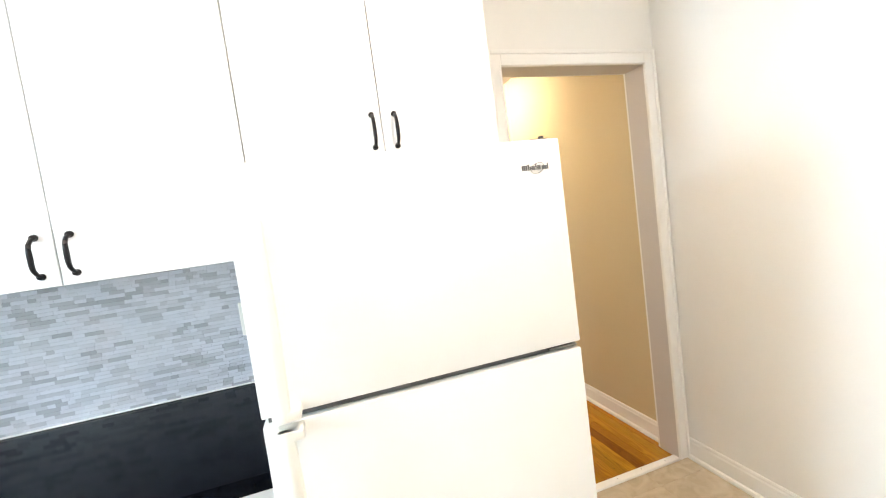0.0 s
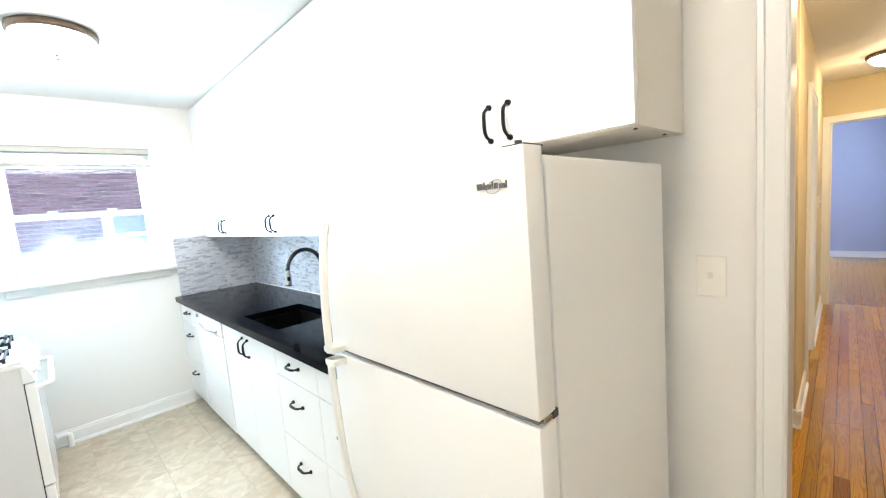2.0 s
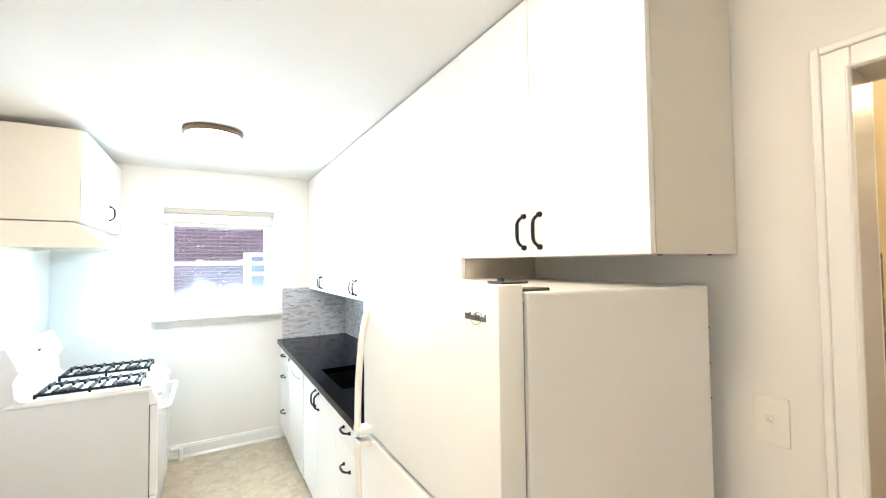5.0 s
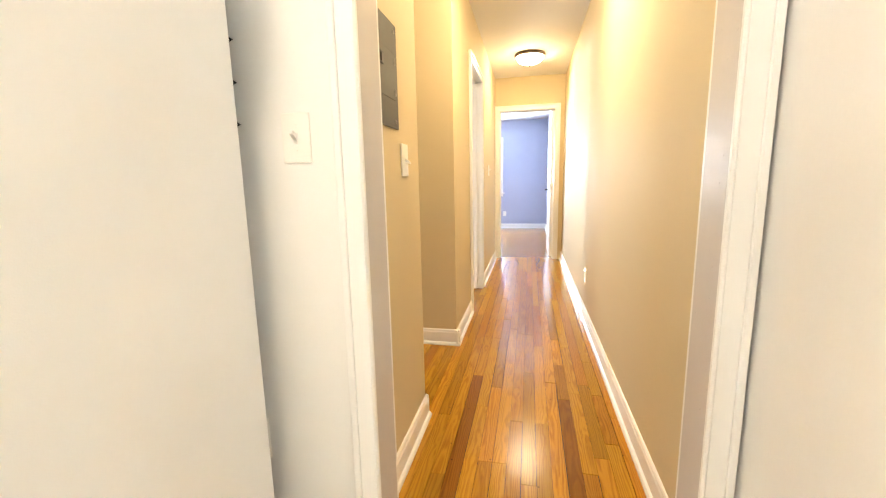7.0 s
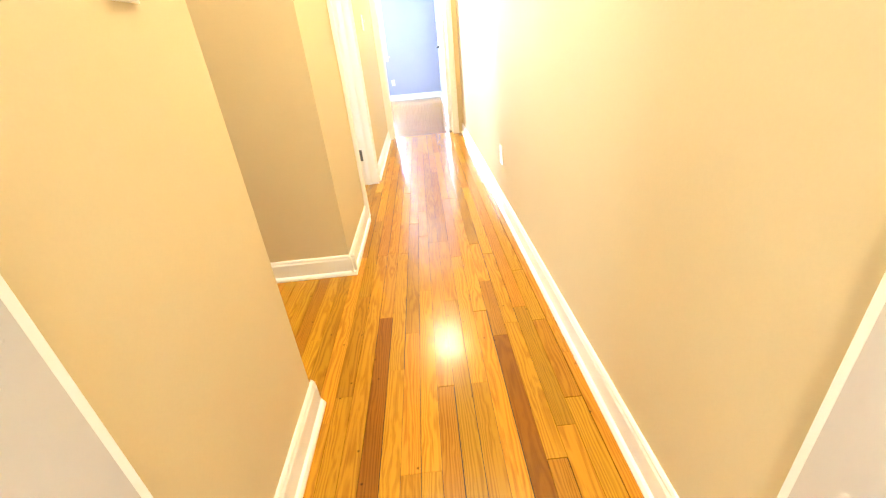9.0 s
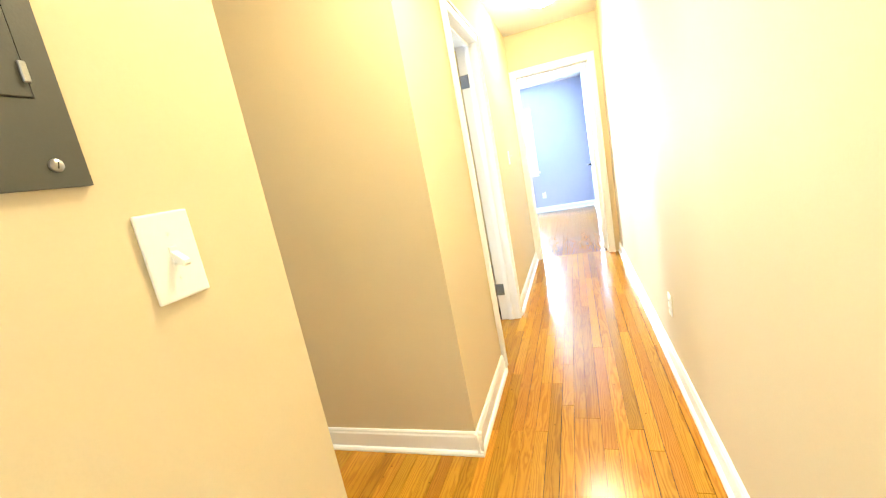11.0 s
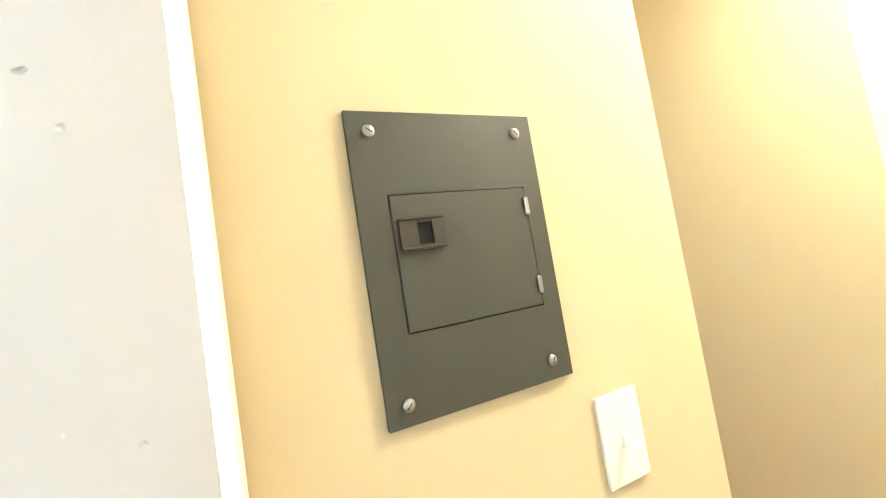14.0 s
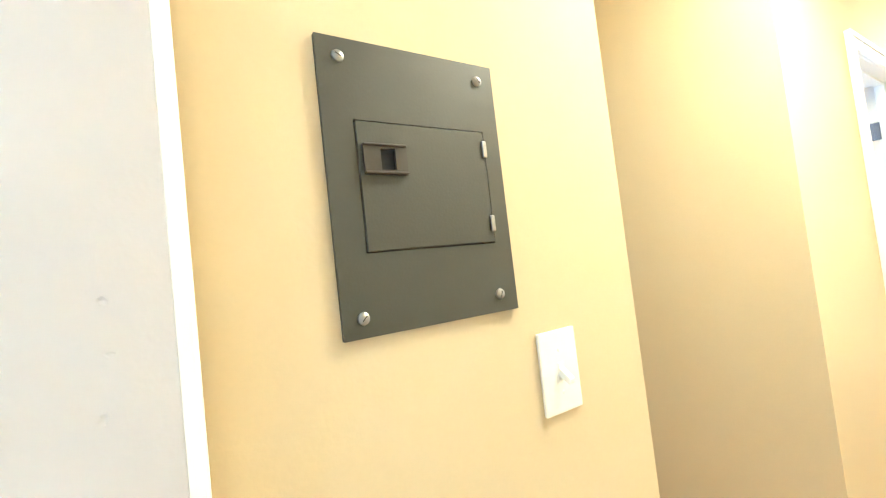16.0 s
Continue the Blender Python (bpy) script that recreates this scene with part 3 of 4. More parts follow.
def sash_window(name, label, axis, a0, a1, z0, z1, t_in, t_out, inward, meet, case=0.07, sill=True, sill_out=0.05):
    """A double-hung window in a wall; inward is +1 or -1 towards the room."""
    th = tagged(new(name), label, "window", kind="structure")
    th.matrix_basis = BASE[0]

    def pc(p0, p1, t0, t1, q0, q1, bev=0.003):
        t0, t1 = sorted((t0, t1))
        return bx(*((p0, p1, t0, t1) if axis == "x" else (t0, t1, p0, p1)), q0, q1, bevel=bev)
    depth = t_out - t_in
    for p in ((a0 - 0.002, a0 + 0.018, z0, z1), (a1 - 0.018, a1 + 0.002, z0, z1), (a0, a1, z1 - 0.018, z1 + 0.002), (a0, a1, z0 - 0.002, z0 + 0.02)):
        part("window_lining", pc(p[0], p[1], t_in, t_out, p[2], p[3]), TRIM, th)
    s = 0.034
    for nm, q0, q1, tt in (("lower_sash", z0 + 0.02, meet + 0.02, t_in + depth * 0.42), ("upper_sash", meet - 0.02, z1 - 0.018, t_in + depth * 0.60)):
        t2 = tt + depth * 0.15
        bm = bmesh.new()
        for p in ((a0 + 0.018, a0 + 0.018 + s, q0, q1), (a1 - 0.018 - s, a1 - 0.018, q0, q1), (a0 + 0.018 + s, a1 - 0.018 - s, q0, q0 + 0.04), (a0 + 0.018 + s, a1 - 0.018 - s, q1 - 0.04, q1)):
            lo, hi = sorted((tt, t2))
            box(bm, *((p[0], p[1], lo, hi) if axis == "x" else (lo, hi, p[0], p[1])), p[2], p[3], 0.003)
        sash = part(nm, bm, PVC, th)
        tm = (tt + t2) / 2
        g = part("pane", pc(a0 + 0.048, a1 - 0.048, tm - 0.002, tm + 0.002, q0 + 0.035, q1 - 0.035, 0), GLASS_PALE if nm == "lower_sash" and axis == "y" else GLASS, sash)
        g.visible_shadow = False
        if nm == "lower_sash":
            for k in (0.3, 0.7):
                c = a0 + (a1 - a0) * k
                part("sash_lock", pc(c - 0.03, c + 0.03, tt + depth * 0.02, t2, q1, q1 + 0.016, 0.005), PVC, sash)
    o = inward
    for p in ((a0 - case, a0, z0, z1 + case), (a1, a1 + case, z0, z1 + case), (a0, a1, z1, z1 + case)):
        part("window_casing", pc(p[0], p[1], t_in, t_in + o * 0.018, p[2], p[3]), TRIM, th)
    if sill:
        part("window_sill", pc(a0 - case - 0.035, a1 + case + 0.035, t_in + o * -0.06, t_in + o * sill_out, z0 - 0.03, z0, 0.006), TRIM, th)
        part("apron", pc(a0 - case, a1 + case, t_in, t_in + o * 0.016, z0 - 0.088, z0 - 0.03), TRIM, th)
    return th


sash_window("window_2", "white bedroom window glowing with daylight", "x", 0.21, 1.25, 0.83, 2.0, RN, RN + 0.2, -1, 1.42)
BASE[0] = Matrix.Identity(4)
sash_window("window_1", "white double-hung kitchen window with raised blind", "y", WY0, WY1, WZ0, WZ1, KW, KW - 0.2, 1, 1.64, case=0.05, sill_out=0.075)

window_light("daylight_kitchen_window", (KW - 0.28, 2.365, 1.65), (KW + 1, 2.365, 1.5), 0.7, 0.8, 12, (0.56, 0.81, 1.0))
window_light("daylight_bedroom_window", HALL @ Vector((0.73, RN + 0.3, 1.41)), HALL @ Vector((0.9, RN - 1, 1.1)), 1.0, 1.2, 46, (0.60, 0.80, 1.0))

# lamp of the unseen added room, to lighten the alcove wall
window_light("daylight_added_room_window", HALL @ Vector((-2.4, 4.575, 1.4)), HALL @ Vector((0, 4.7, 0.9)), 0.9, 1.2, 3.0, (0.66, 0.83, 1.0))
# lamp at the added side room window, to whiten the door lining
window_light("daylight_side_room_added_window", HALL @ Vector((-0.8, 5.775, 1.55)), HALL @ Vector((1.4, 6.6, 1.1)), 0.6, 0.85, 4, (0.66, 0.83, 1.0))

# ---------------------------------------------------------------- kitchen things
def spin(bm, m):
    bmesh.ops.transform(bm, matrix=m, verts=bm.verts)
    return bm


def bow_pull(parent, x, y, z, length=0.098, vertical=True, out=(0, -1, 0)):
    """A bronze bow handle with two round feet; x, y, z is its middle on the door's face."""
    o = Vector(out)
    a = Vector((0, 0, 1)) if vertical else Vector((0, 0, 1)).cross(o)
    c = Vector((x, y, z))
    h = length / 2
    pts, rs = [], []
    for k in range(13):
        u = -1 + 2 * k / 12
        lift = 0.030 * (1 - abs(u) ** 5)
        pts.append(c + a * (u * h * (0.93 + 0.07 * abs(u))) + o * (0.003 + lift * 0.93 + (0.0 if abs(u) < 0.99 else -0.0)))
        rs.append(0.0062 - 0.0018 * abs(u) ** 2)
    bm = tube(bmesh.new(), pts, rs, 8)
    for s in (-1, 1):
        tube(bm, [c + a * s * h + o * d for d in (0.0, 0.003, 0.006, 0.010, 0.0115)], [0.0088, 0.0088, 0.0075, 0.0072, 0.002], 12)
    return part("handle", bm, BRONZE, parent, "oil-rubbed bronze bow pull", smooth=True)


def wall_unit(label, x0, x1, z0, z1, split, handles, side_visible=False, yf=3.12):
    """A wall cabinet with slab doors; handles are x places of pulls near the doors' feet."""
    th = thing("wall_cabinet", label, "cabinet", "wall cabinets over the counter")
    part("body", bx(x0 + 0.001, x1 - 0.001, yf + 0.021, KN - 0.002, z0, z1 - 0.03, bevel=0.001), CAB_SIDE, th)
    # dark strip stands in for the shadow line between doors and ceiling
    part("shadow_gap_strip", bx(x0 + 0.001, x1 - 0.001, yf + 0.008, yf + 0.020, z1 - 0.029, z1 + 0.004), DARK_STEEL_SHADE, th, "dark strip drawn as the shadow gap below the ceiling")
    edges = [x0] + ([split] if split else []) + [x1]
    for a, b in zip(edges, edges[1:]):
        d = part("door", bx(a + 0.0016, b - 0.0016, yf, yf + 0.019, z0 + 0.001, z1 - 0.004, bevel=0.0022, seg=2), CAB, th)
        for hx in handles:
            if a < hx < b:
                bow_pull(d, hx, yf, z0 + 0.078)
    return th


UZ0, UZ1 = 1.385, KC - 0.006
wall_unit("white slab-door wall cabinet by the window", -2.293, -1.25, UZ0, UZ1, -1.755, (-1.79, -1.72))
wall_unit("white slab-door wall cabinet over the sink", -1.25, -0.42, UZ0, UZ1, -0.825, (-0.86, -0.79))
wall_unit("white slab-door wall cabinet beside the fridge", -0.42, 0.512, UZ0, UZ1, 0.048, (0.010, 0.083))
wall_unit("short white two-door wall cabinet above the fridge", 0.512, 1.30, 1.64, UZ1, 0.911, (0.882, 0.952))
for hx, hy in ((1.27, 3.20), (1.27, 3.42)):
    part("screw_cap", lathe(bmesh.new(), [(0.0, 1.637), (0.006, 1.638), (0.006, 1.641)], (hx, hy, 0), 10), DARK, bpy.data.objects["wall_cabinet.003"])

# base units
BF = 2.86


def base_box(th, x0, x1):
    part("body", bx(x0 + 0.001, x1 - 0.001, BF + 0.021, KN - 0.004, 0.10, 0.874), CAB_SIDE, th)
    part("toe_kick", bx(x0 + 0.001, x1 - 0.001, BF + 0.075, BF + 0.09, 0.0, 0.10), CAB, th)


def drawer_unit(x0, x1, label):
    th = thing("drawer_cabinet", label, "cabinet", "base cabinets under the counter")
    base_box(th, x0, x1)
    for z0, z1, hz in ((0.727, 0.872, 0.808), (0.422, 0.723, 0.625), (0.106, 0.418, 0.312)):
        d = part("drawer_front", bx(x0 + 0.0016, x1 - 0.0016, BF, BF + 0.019, z0, z1, bevel=0.0022, seg=2), CAB, th)
        bow_pull(d, (x0 + x1) / 2, BF, hz, vertical=False)
    return th


drawer_unit(-2.293, -1.792, "white three-drawer base cabinet by the window")
drawer_unit(-0.357, 0.073, "white three-drawer base cabinet next to the sink")
drawer_unit(0.073, 0.503, "white three-drawer base cabinet beside the fridge")
th = thing("sink_cabinet", "white two-door base cabinet under the sink", "cabinet", "base cabinets under the counter")
SX0, SX1 = -1.19, -0.357
bm = bmesh.new()
box(bm, SX0 + 0.001, SX0 + 0.018, BF + 0.021, KN - 0.004, 0.10, 0.874)
box(bm, SX1 - 0.018, SX1 - 0.001, BF + 0.021, KN - 0.004, 0.10, 0.874)
box(bm, SX0 + 0.018, SX1 - 0.018, BF + 0.021, KN - 0.004, 0.10, 0.118)
part("body", bm, CAB_SIDE, th)
part("toe_kick", bx(SX0 + 0.001, SX1 - 0.001, BF + 0.075, BF + 0.09, 0.0, 0.10), CAB, th)
for a, b, hx in ((SX0, -0.774, -0.815), (-0.774, SX1, -0.733)):
    d = part("door", bx(a + 0.0016, b - 0.0016, BF, BF + 0.019, 0.106, 0.872, bevel=0.0022, seg=2), CAB, th)
    bow_pull(d, hx, BF, 0.775)

# dishwasher
th = thing("dishwasher", "white built-in dishwasher between base cabinets", "dishwasher")
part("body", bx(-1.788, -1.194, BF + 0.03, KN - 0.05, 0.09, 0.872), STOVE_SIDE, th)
part("toe_panel", bx(-1.785, -1.197, BF + 0.06, BF + 0.075, 0.0, 0.10, bevel=0.002), ENAMEL, th)
d = part("door", bx(-1.788, -1.194, BF - 0.006, BF + 0.026, 0.105, 0.755, bevel=0.006, seg=2), ENAMEL, th)
cp = part("control_panel", bx(-1.788, -1.194, BF - 0.010, BF + 0.026, 0.759, 0.872, bevel=0.006, seg=2), ENAMEL, th)
part("handle", tube(bmesh.new(), [(-1.70 + 0.42 * k / 10, BF - 0.012 - 0.012 * math.sin(math.pi * k / 10), 0.786 - 0.016 * math.sin(math.pi * k / 10)) for k in range(11)], 0.007, 8), GASKET, cp, "grey curved handle lip", smooth=True)
part("dial", spin(lathe(bmesh.new(), [(0.0, 0.012), (0.012, 0.012), (0.014, 0.0)], (0, 0, 0), 20), Matrix.Translation((-1.72, BF - 0.010, 0.835)) @ Matrix.Rotation(radians(90), 4, "X")), GASKET, cp)

# counter with the sink cut-out
CX1, CF = 0.508, 2.832
SK = (-0.955, -0.450, 2.925, 3.280)
th = thing("countertop", "polished black granite countertop with a sink cut-out", "countertop")
bm = bmesh.new()
for a in ((KW + 0.001, SK[0], CF, KN - 0.003), (SK[1], CX1, CF, KN - 0.003), (SK[0], SK[1], CF, SK[2]), (SK[0], SK[1], SK[3], KN - 0.003)):
    box(bm, *a, 0.876, 0.915)
bmesh.ops.remove_doubles(bm, verts=bm.verts, dist=0.0005)
part("slab", bm, STONE, th)
th = thing("kitchen_sink", "black composite undermount sink basin", "sink")
bm = bmesh.new()
x0, x1, y0, y1 = SK
for a in ((x0 - 0.012, x0, y0 - 0.012, y1 + 0.012), (x1, x1 + 0.012, y0 - 0.012, y1 + 0.012), (x0, x1, y0 - 0.012, y0), (x0, x1, y1, y1 + 0.012)):
    box(bm, *a, 0.68, 0.8755)
box(bm, x0 - 0.012, x1 + 0.012, y0 - 0.012, y1 + 0.012, 0.668, 0.68)
part("basin", bm, SINK, th)
part("drain", lathe(bmesh.new(), [(0.0, 0.684), (0.035, 0.684), (0.044, 0.687), (0.047, 0.681)], (-0.70, 3.16, 0), 24), STEEL, th, smooth=True)

# faucet
FX, FY = -0.702, 3.345
th = thing("kitchen_faucet", "dark gooseneck pull-down faucet on the black counter", "faucet")
part("base", lathe(bmesh.new(), [(0.0, 0.915), (0.029, 0.915), (0.029, 0.922), (0.024, 0.928), (0.022, 1.00), (0.018, 1.02), (0.013, 1.03), (0.0, 1.032)], (FX, FY, 0), 24), STEEL, th, smooth=True)
neck = [(FX, FY, 1.02 + 0.155 * k / 5) for k in range(6)]
R = 0.118
neck += [(FX + 0.016 * (1 - math.cos(a)) , FY - R * (1 - math.cos(a)), 1.175 + R * math.sin(a)) for a in [math.pi * k / 16 for k in range(1, 17)]]
part("neck", tube(bmesh.new(), neck, 0.0125, 14), GUNMETAL, th, "dark gunmetal gooseneck", smooth=True)
ex, ey, ez = neck[-1]
part("spray_head", tube(bmesh.new(), [(ex, ey, ez + 0.01), (ex, ey, ez - 0.012), (ex + 0.001, ey - 0.003, ez - 0.05), (ex + 0.002, ey - 0.006, ez - 0.075), (ex + 0.002, ey - 0.007, ez - 0.08)], [0.0135, 0.0145, 0.0185, 0.022, 0.019], 16), STEEL, th, "brushed steel spray head", smooth=True)
part("spray_button", bx(ex + 0.012, ex + 0.022, ey - 0.014, ey + 0.004, ez - 0.05, ez - 0.024, bevel=0.003), BRONZE, th)
part("lever", tube(bmesh.new(), [(FX + 0.015, FY, 0.985), (FX + 0.045, FY - 0.004, 0.99), (FX + 0.056, FY - 0.006, 1.02), (FX + 0.05, FY - 0.004, 1.085)], [0.012, 0.012, 0.008, 0.006], 10), STEEL, th, smooth=True)

# refrigerator
FX0, FX1, FF, FB, FT = 0.513, 1.258, 2.722, 3.43, 1.584
th = thing("refrigerator", "white top-freezer refrigerator with curved white handles", "refrigerator")
bm = bx(FX0 + 0.004, FX1, FF + 0.068, FB, 0.03, 1.558, bevel=0.006, seg=2)
for v in bm.verts:
    if v.co.z > 1.5:
        v.co.z += 0.010 * (FB - v.co.y) / (FB - FF)
part("case", bm, FRIDGE, th, "textured white steel case")
part("gasket", bx(FX0 + 0.012, FX1 - 0.008, FF + 0.060, FF + 0.070, 0.10, 1.55), GASKET, th, "grey door gasket")
GAP0, GAP1 = 1.063, 1.079
doors = []
for nm, z0, z1 in (("refrigerator_door", 0.095, GAP0), ("freezer_door", GAP1, FT)):
    bm = bx(FX0, FX1, FF, FF + 0.060, z0, z1, bevel=0.005, seg=2)
    doors.append(part(nm, bm, FRIDGE, th, smooth=True))
part("gap_filler", bx(FX0 + 0.01, FX1 - 0.012, FF + 0.020, FF + 0.07, GAP0, GAP1), BADGE, th)
part("kick_grille", bx(FX0 + 0.015, FX1 - 0.015, FF + 0.075, FF + 0.09, 0.0, 0.095), GASKET, th)
for x in (FX0 + 0.06, FX1 - 0.06):
    part("foot", lathe(bmesh.new(), [(0.0, 0.0), (0.018, 0.0), (0.018, 0.012), (0.008, 0.014), (0.008, 0.034)], (x, FF + 0.13, 0), 14), DARK, th)
    part("foot", lathe(bmesh.new(), [(0.0, 0.0), (0.018, 0.0), (0.018, 0.012), (0.008, 0.014), (0.008, 0.034)], (x, FB - 0.08, 0), 14), DARK, th)


def fridge_handle(parent, z0, z1, flip):
    """A broad bow: a flat foot by the gap, curving to the door at the far end."""
    bm = bmesh.new()
    n, ring = 18, []
    for k in range(n + 1):
        u = k / n
        z = z0 + (z1 - z0) * u
        v = u if not flip else 1 - u
        lift = 0.037 * max(0.0, 1 - v ** 2.2) ** 0.7
        w = 0.015 + 0.004 * math.sin(math.pi * v)
        xc = FX0 + 0.046
        y = FF - lift
        ring.append([bm.verts.new((xc + w * math.cos(a), y + 0.010 * math.sin(a), z)) for a in [2 * math.pi * j / 10 for j in range(10)]])
    for s, e in zip(ring, ring[1:]):
        for j in range(10):
            bm.faces.new((s[j], s[(j + 1) % 10], e[(j + 1) % 10], e[j]))
    bm.faces.new(ring[0])
    bm.faces.new(ring[-1])
    zf = (z0, z0 + 0.02) if not flip else (z1 - 0.02, z1)
    box(bm, FX0 + 0.026, FX0 + 0.080, FF - 0.046, FF + 0.002, *zf, 0.006, 2)
    return part("handle", bm, PLASTIC, parent, "curved white plastic handle", smooth=True)


fridge_handle(doors[1], 1.081, 1.47, False)
fridge_handle(doors[0], 0.56, 1.061, True)
coil = bmesh.new()
for k in range(5):
    e = 0.012 if k > 1 else 0.045
    tube(coil, [(FX0 + 0.08, FB + 0.02, 1.05 + 0.095 * k), (FX1 - e - 0.018, FB + 0.02, 1.05 + 0.095 * k), (FX1 - e, FB + 0.02, 1.06 + 0.095 * k), (FX1 - e - 0.018, FB + 0.02, 1.07 + 0.095 * k), (FX0 + 0.08, FB + 0.02, 1.07 + 0.095 * k)], 0.004, 8)
for x in (FX0 + 0.2, FX1 - 0.2):
    box(coil, x - 0.008, x + 0.008, FB - 0.002, FB + 0.018, 1.0, 1.47)
part("condenser_coil", coil, BLACK, th, "black condenser coil on the back", smooth=True)
# maker's badge as plain strokes and an oval ring
bm = bmesh.new()
bxs = 1.150
for k, (dx, hh, w) in enumerate(((0.000, 0.012, 0.003), (0.005, 0.012, 0.003), (0.010, 0.012, 0.003), (0.0155, 0.014, 0.003), (0.0205, 0.009, 0.003), (0.026, 0.010, 0.002), (0.030, 0.009, 0.0035), (0.036, 0.014, 0.0022), (0.041, 0.011, 0.003), (0.046, 0.011, 0.003), (0.0525, 0.009, 0.0055), (0.060, 0.009, 0.0055), (0.0675, 0.014, 0.0022))):
    box(bm, bxs + dx, bxs + dx + w, FF - 0.0025, FF + 0.001, 1.512, 1.512 + hh)
part("badge", bm, BADGE, doors[1], "small dark grey maker's badge")
ring = [(bxs + 0.041 + 0.017 * math.cos(a) + 0.006 * math.sin(a), FF - 0.0015, 1.516 + 0.0125 * math.sin(a)) for a in [2 * math.pi * k / 24 for k in range(25)]]
part("badge_ring", tube(bmesh.new(), ring, 0.0007, 5), STEEL, doors[1])
# hinges
bm = bx(FX1 - 0.065, FX1 - 0.012, FF + 0.022, FF + 0.085, FT, FT + 0.005, bevel=0.002)
box(bm, FX1 - 0.075, FX1 - 0.03, FF + 0.07, FF + 0.16, 1.558, 1.572, 0.002)
box(bm, FX1 - 0.075, FX1 - 0.03, FF + 0.064, FF + 0.078, 1.558, FT + 0.005, 0.002)
tube(bm, [(FX1 - 0.03, FF + 0.03, FT - 0.002), (FX1 - 0.03, FF + 0.03, FT + 0.011)], 0.007, 10)
part("top_hinge", bm, DARK_STEEL_SHADE, th, "dark metal top hinge")
bm = bx(FX1 - 0.085, FX1 - 0.006, FF + 0.006, FF + 0.06, GAP0 + 0.005, GAP1 - 0.005, bevel=0.002)
box(bm, FX1 - 0.03, FX1 - 0.001, FF + 0.02, FF + 0.056, GAP0 + 0.002, GAP1 - 0.002, 0.002)
part("middle_hinge", bm, STEEL, th, "steel middle hinge")
bm = bx(FX1 - 0.022, FX1 + 0.001, FF + 0.048, FF + 0.068, GAP0 + 0.001, GAP1 + 0.003, bevel=0.002)
tube(bm, [(FX1 - 0.008, FF + 0.058, GAP0 - 0.006), (FX1 - 0.008, FF + 0.058, GAP1 + 0.010)], 0.005, 10)
part("hinge_bracket", bm, DARK_STEEL_SHADE, th, "dark hinge bracket by the case", smooth=True)

# gas stove
SX0, SX1, SYB, SYF, SZ = -1.972, -1.213, 1.305, 1.955, 0.885
th = thing("gas_stove", "white freestanding gas range with black grates", "stove")
part("body", bx(SX0, SX1, SYB, SYF, 0.03, SZ - 0.022, bevel=0.004), STOVE_SIDE, th, "side panels greyed for shade")
bm = bmesh.new()
box(bm, SX0 - 0.003, SX1 + 0.003, SYB + 0.02, SYF + 0.018, SZ - 0.022, SZ, 0.007, 2)
for a in ((SX0, SX1, SYB + 0.06, SYB + 0.10), (SX0, SX1, SYF - 0.03, SYF + 0.012), (SX0, SX0 + 0.03, SYB + 0.06, SYF), (SX1 - 0.03, SX1, SYB + 0.06, SYF)):
    box(bm, *a, SZ - 0.002, SZ + 0.012, 0.004)
cook = part("cooktop", bm, ENAMEL, th, "white enamel cooktop")
part("back_guard", prism(bmesh.new(), [(SYB, 0.863), (SYB + 0.09, 0.863), (SYB + 0.09, 0.885), (SYB + 0.06, 0.92), (SYB + 0.052, 1.005), (SYB + 0.078, 1.055), (SYB + 0.022, 1.188), (SYB + 0.012, 1.192), (SYB, 1.183)], "x", SX0, SX1), ENAMEL, th, "white control backguard")
# thin plate added so that the guard's end looks shaded
part("guard_end_shade", prism(bmesh.new(), [(SYB + 0.002, 0.865), (SYB + 0.056, 0.90), (SYB + 0.050, 1.005), (SYB + 0.074, 1.055), (SYB + 0.022, 1.184), (SYB + 0.002, 1.18)], "x", SX1, SX1 + 0.0025), STOVE_SIDE, th, "thin end plate greyed for shade")
part("clock_display", bx(-1.61, -1.575, SYB + 0.048, SYB + 0.058, 1.105, 1.122, bevel=0.002), DARK, th)
for cx0, cx1 in ((SX0 + 0.03, -1.675), (-1.50, SX1 - 0.03)):
    bm = bmesh.new()
    yb, yf, zt = SYB + 0.125, SYF - 0.045, SZ + 0.036
    for a in ((cx0, cx1, yb, yb + 0.010), (cx0, cx1, yf - 0.010, yf), (cx0, cx0 + 0.010, yb, yf), (cx1 - 0.010, cx1, yb, yf), (cx0, cx1, (yb + yf) / 2 - 0.005, (yb + yf) / 2 + 0.005)):
        box(bm, *a, zt - 0.016, zt, 0.003)
    for k in range(9):
        y = yb + (yf - yb) * (k + 0.5) / 9
        for s in (0, 1):
            e0 = cx0 if s == 0 else cx1 - 0.10
            box(bm, e0, e0 + 0.10, y - 0.007, y + 0.007, zt - 0.010, zt + 0.008, 0.003)
    for fx in (cx0 + 0.005, cx1 - 0.005):
        for fy in (yb + 0.005, (yb + yf) / 2, yf - 0.005):
            box(bm, fx - 0.006, fx + 0.006, fy - 0.006, fy + 0.006, SZ + 0.0, zt)
    part("grate", bm, BLACK, th, "black cast-iron grate")
    for cy in (SYB + 0.24, SYF - 0.15):
        part("burner", lathe(bmesh.new(), [(0.0, SZ + 0.022), (0.034, SZ + 0.022), (0.038, SZ + 0.016), (0.046, SZ + 0.012), (0.046, SZ - 0.002)], ((cx0 + cx1) / 2, cy, 0), 20), BLACK, th, smooth=True)
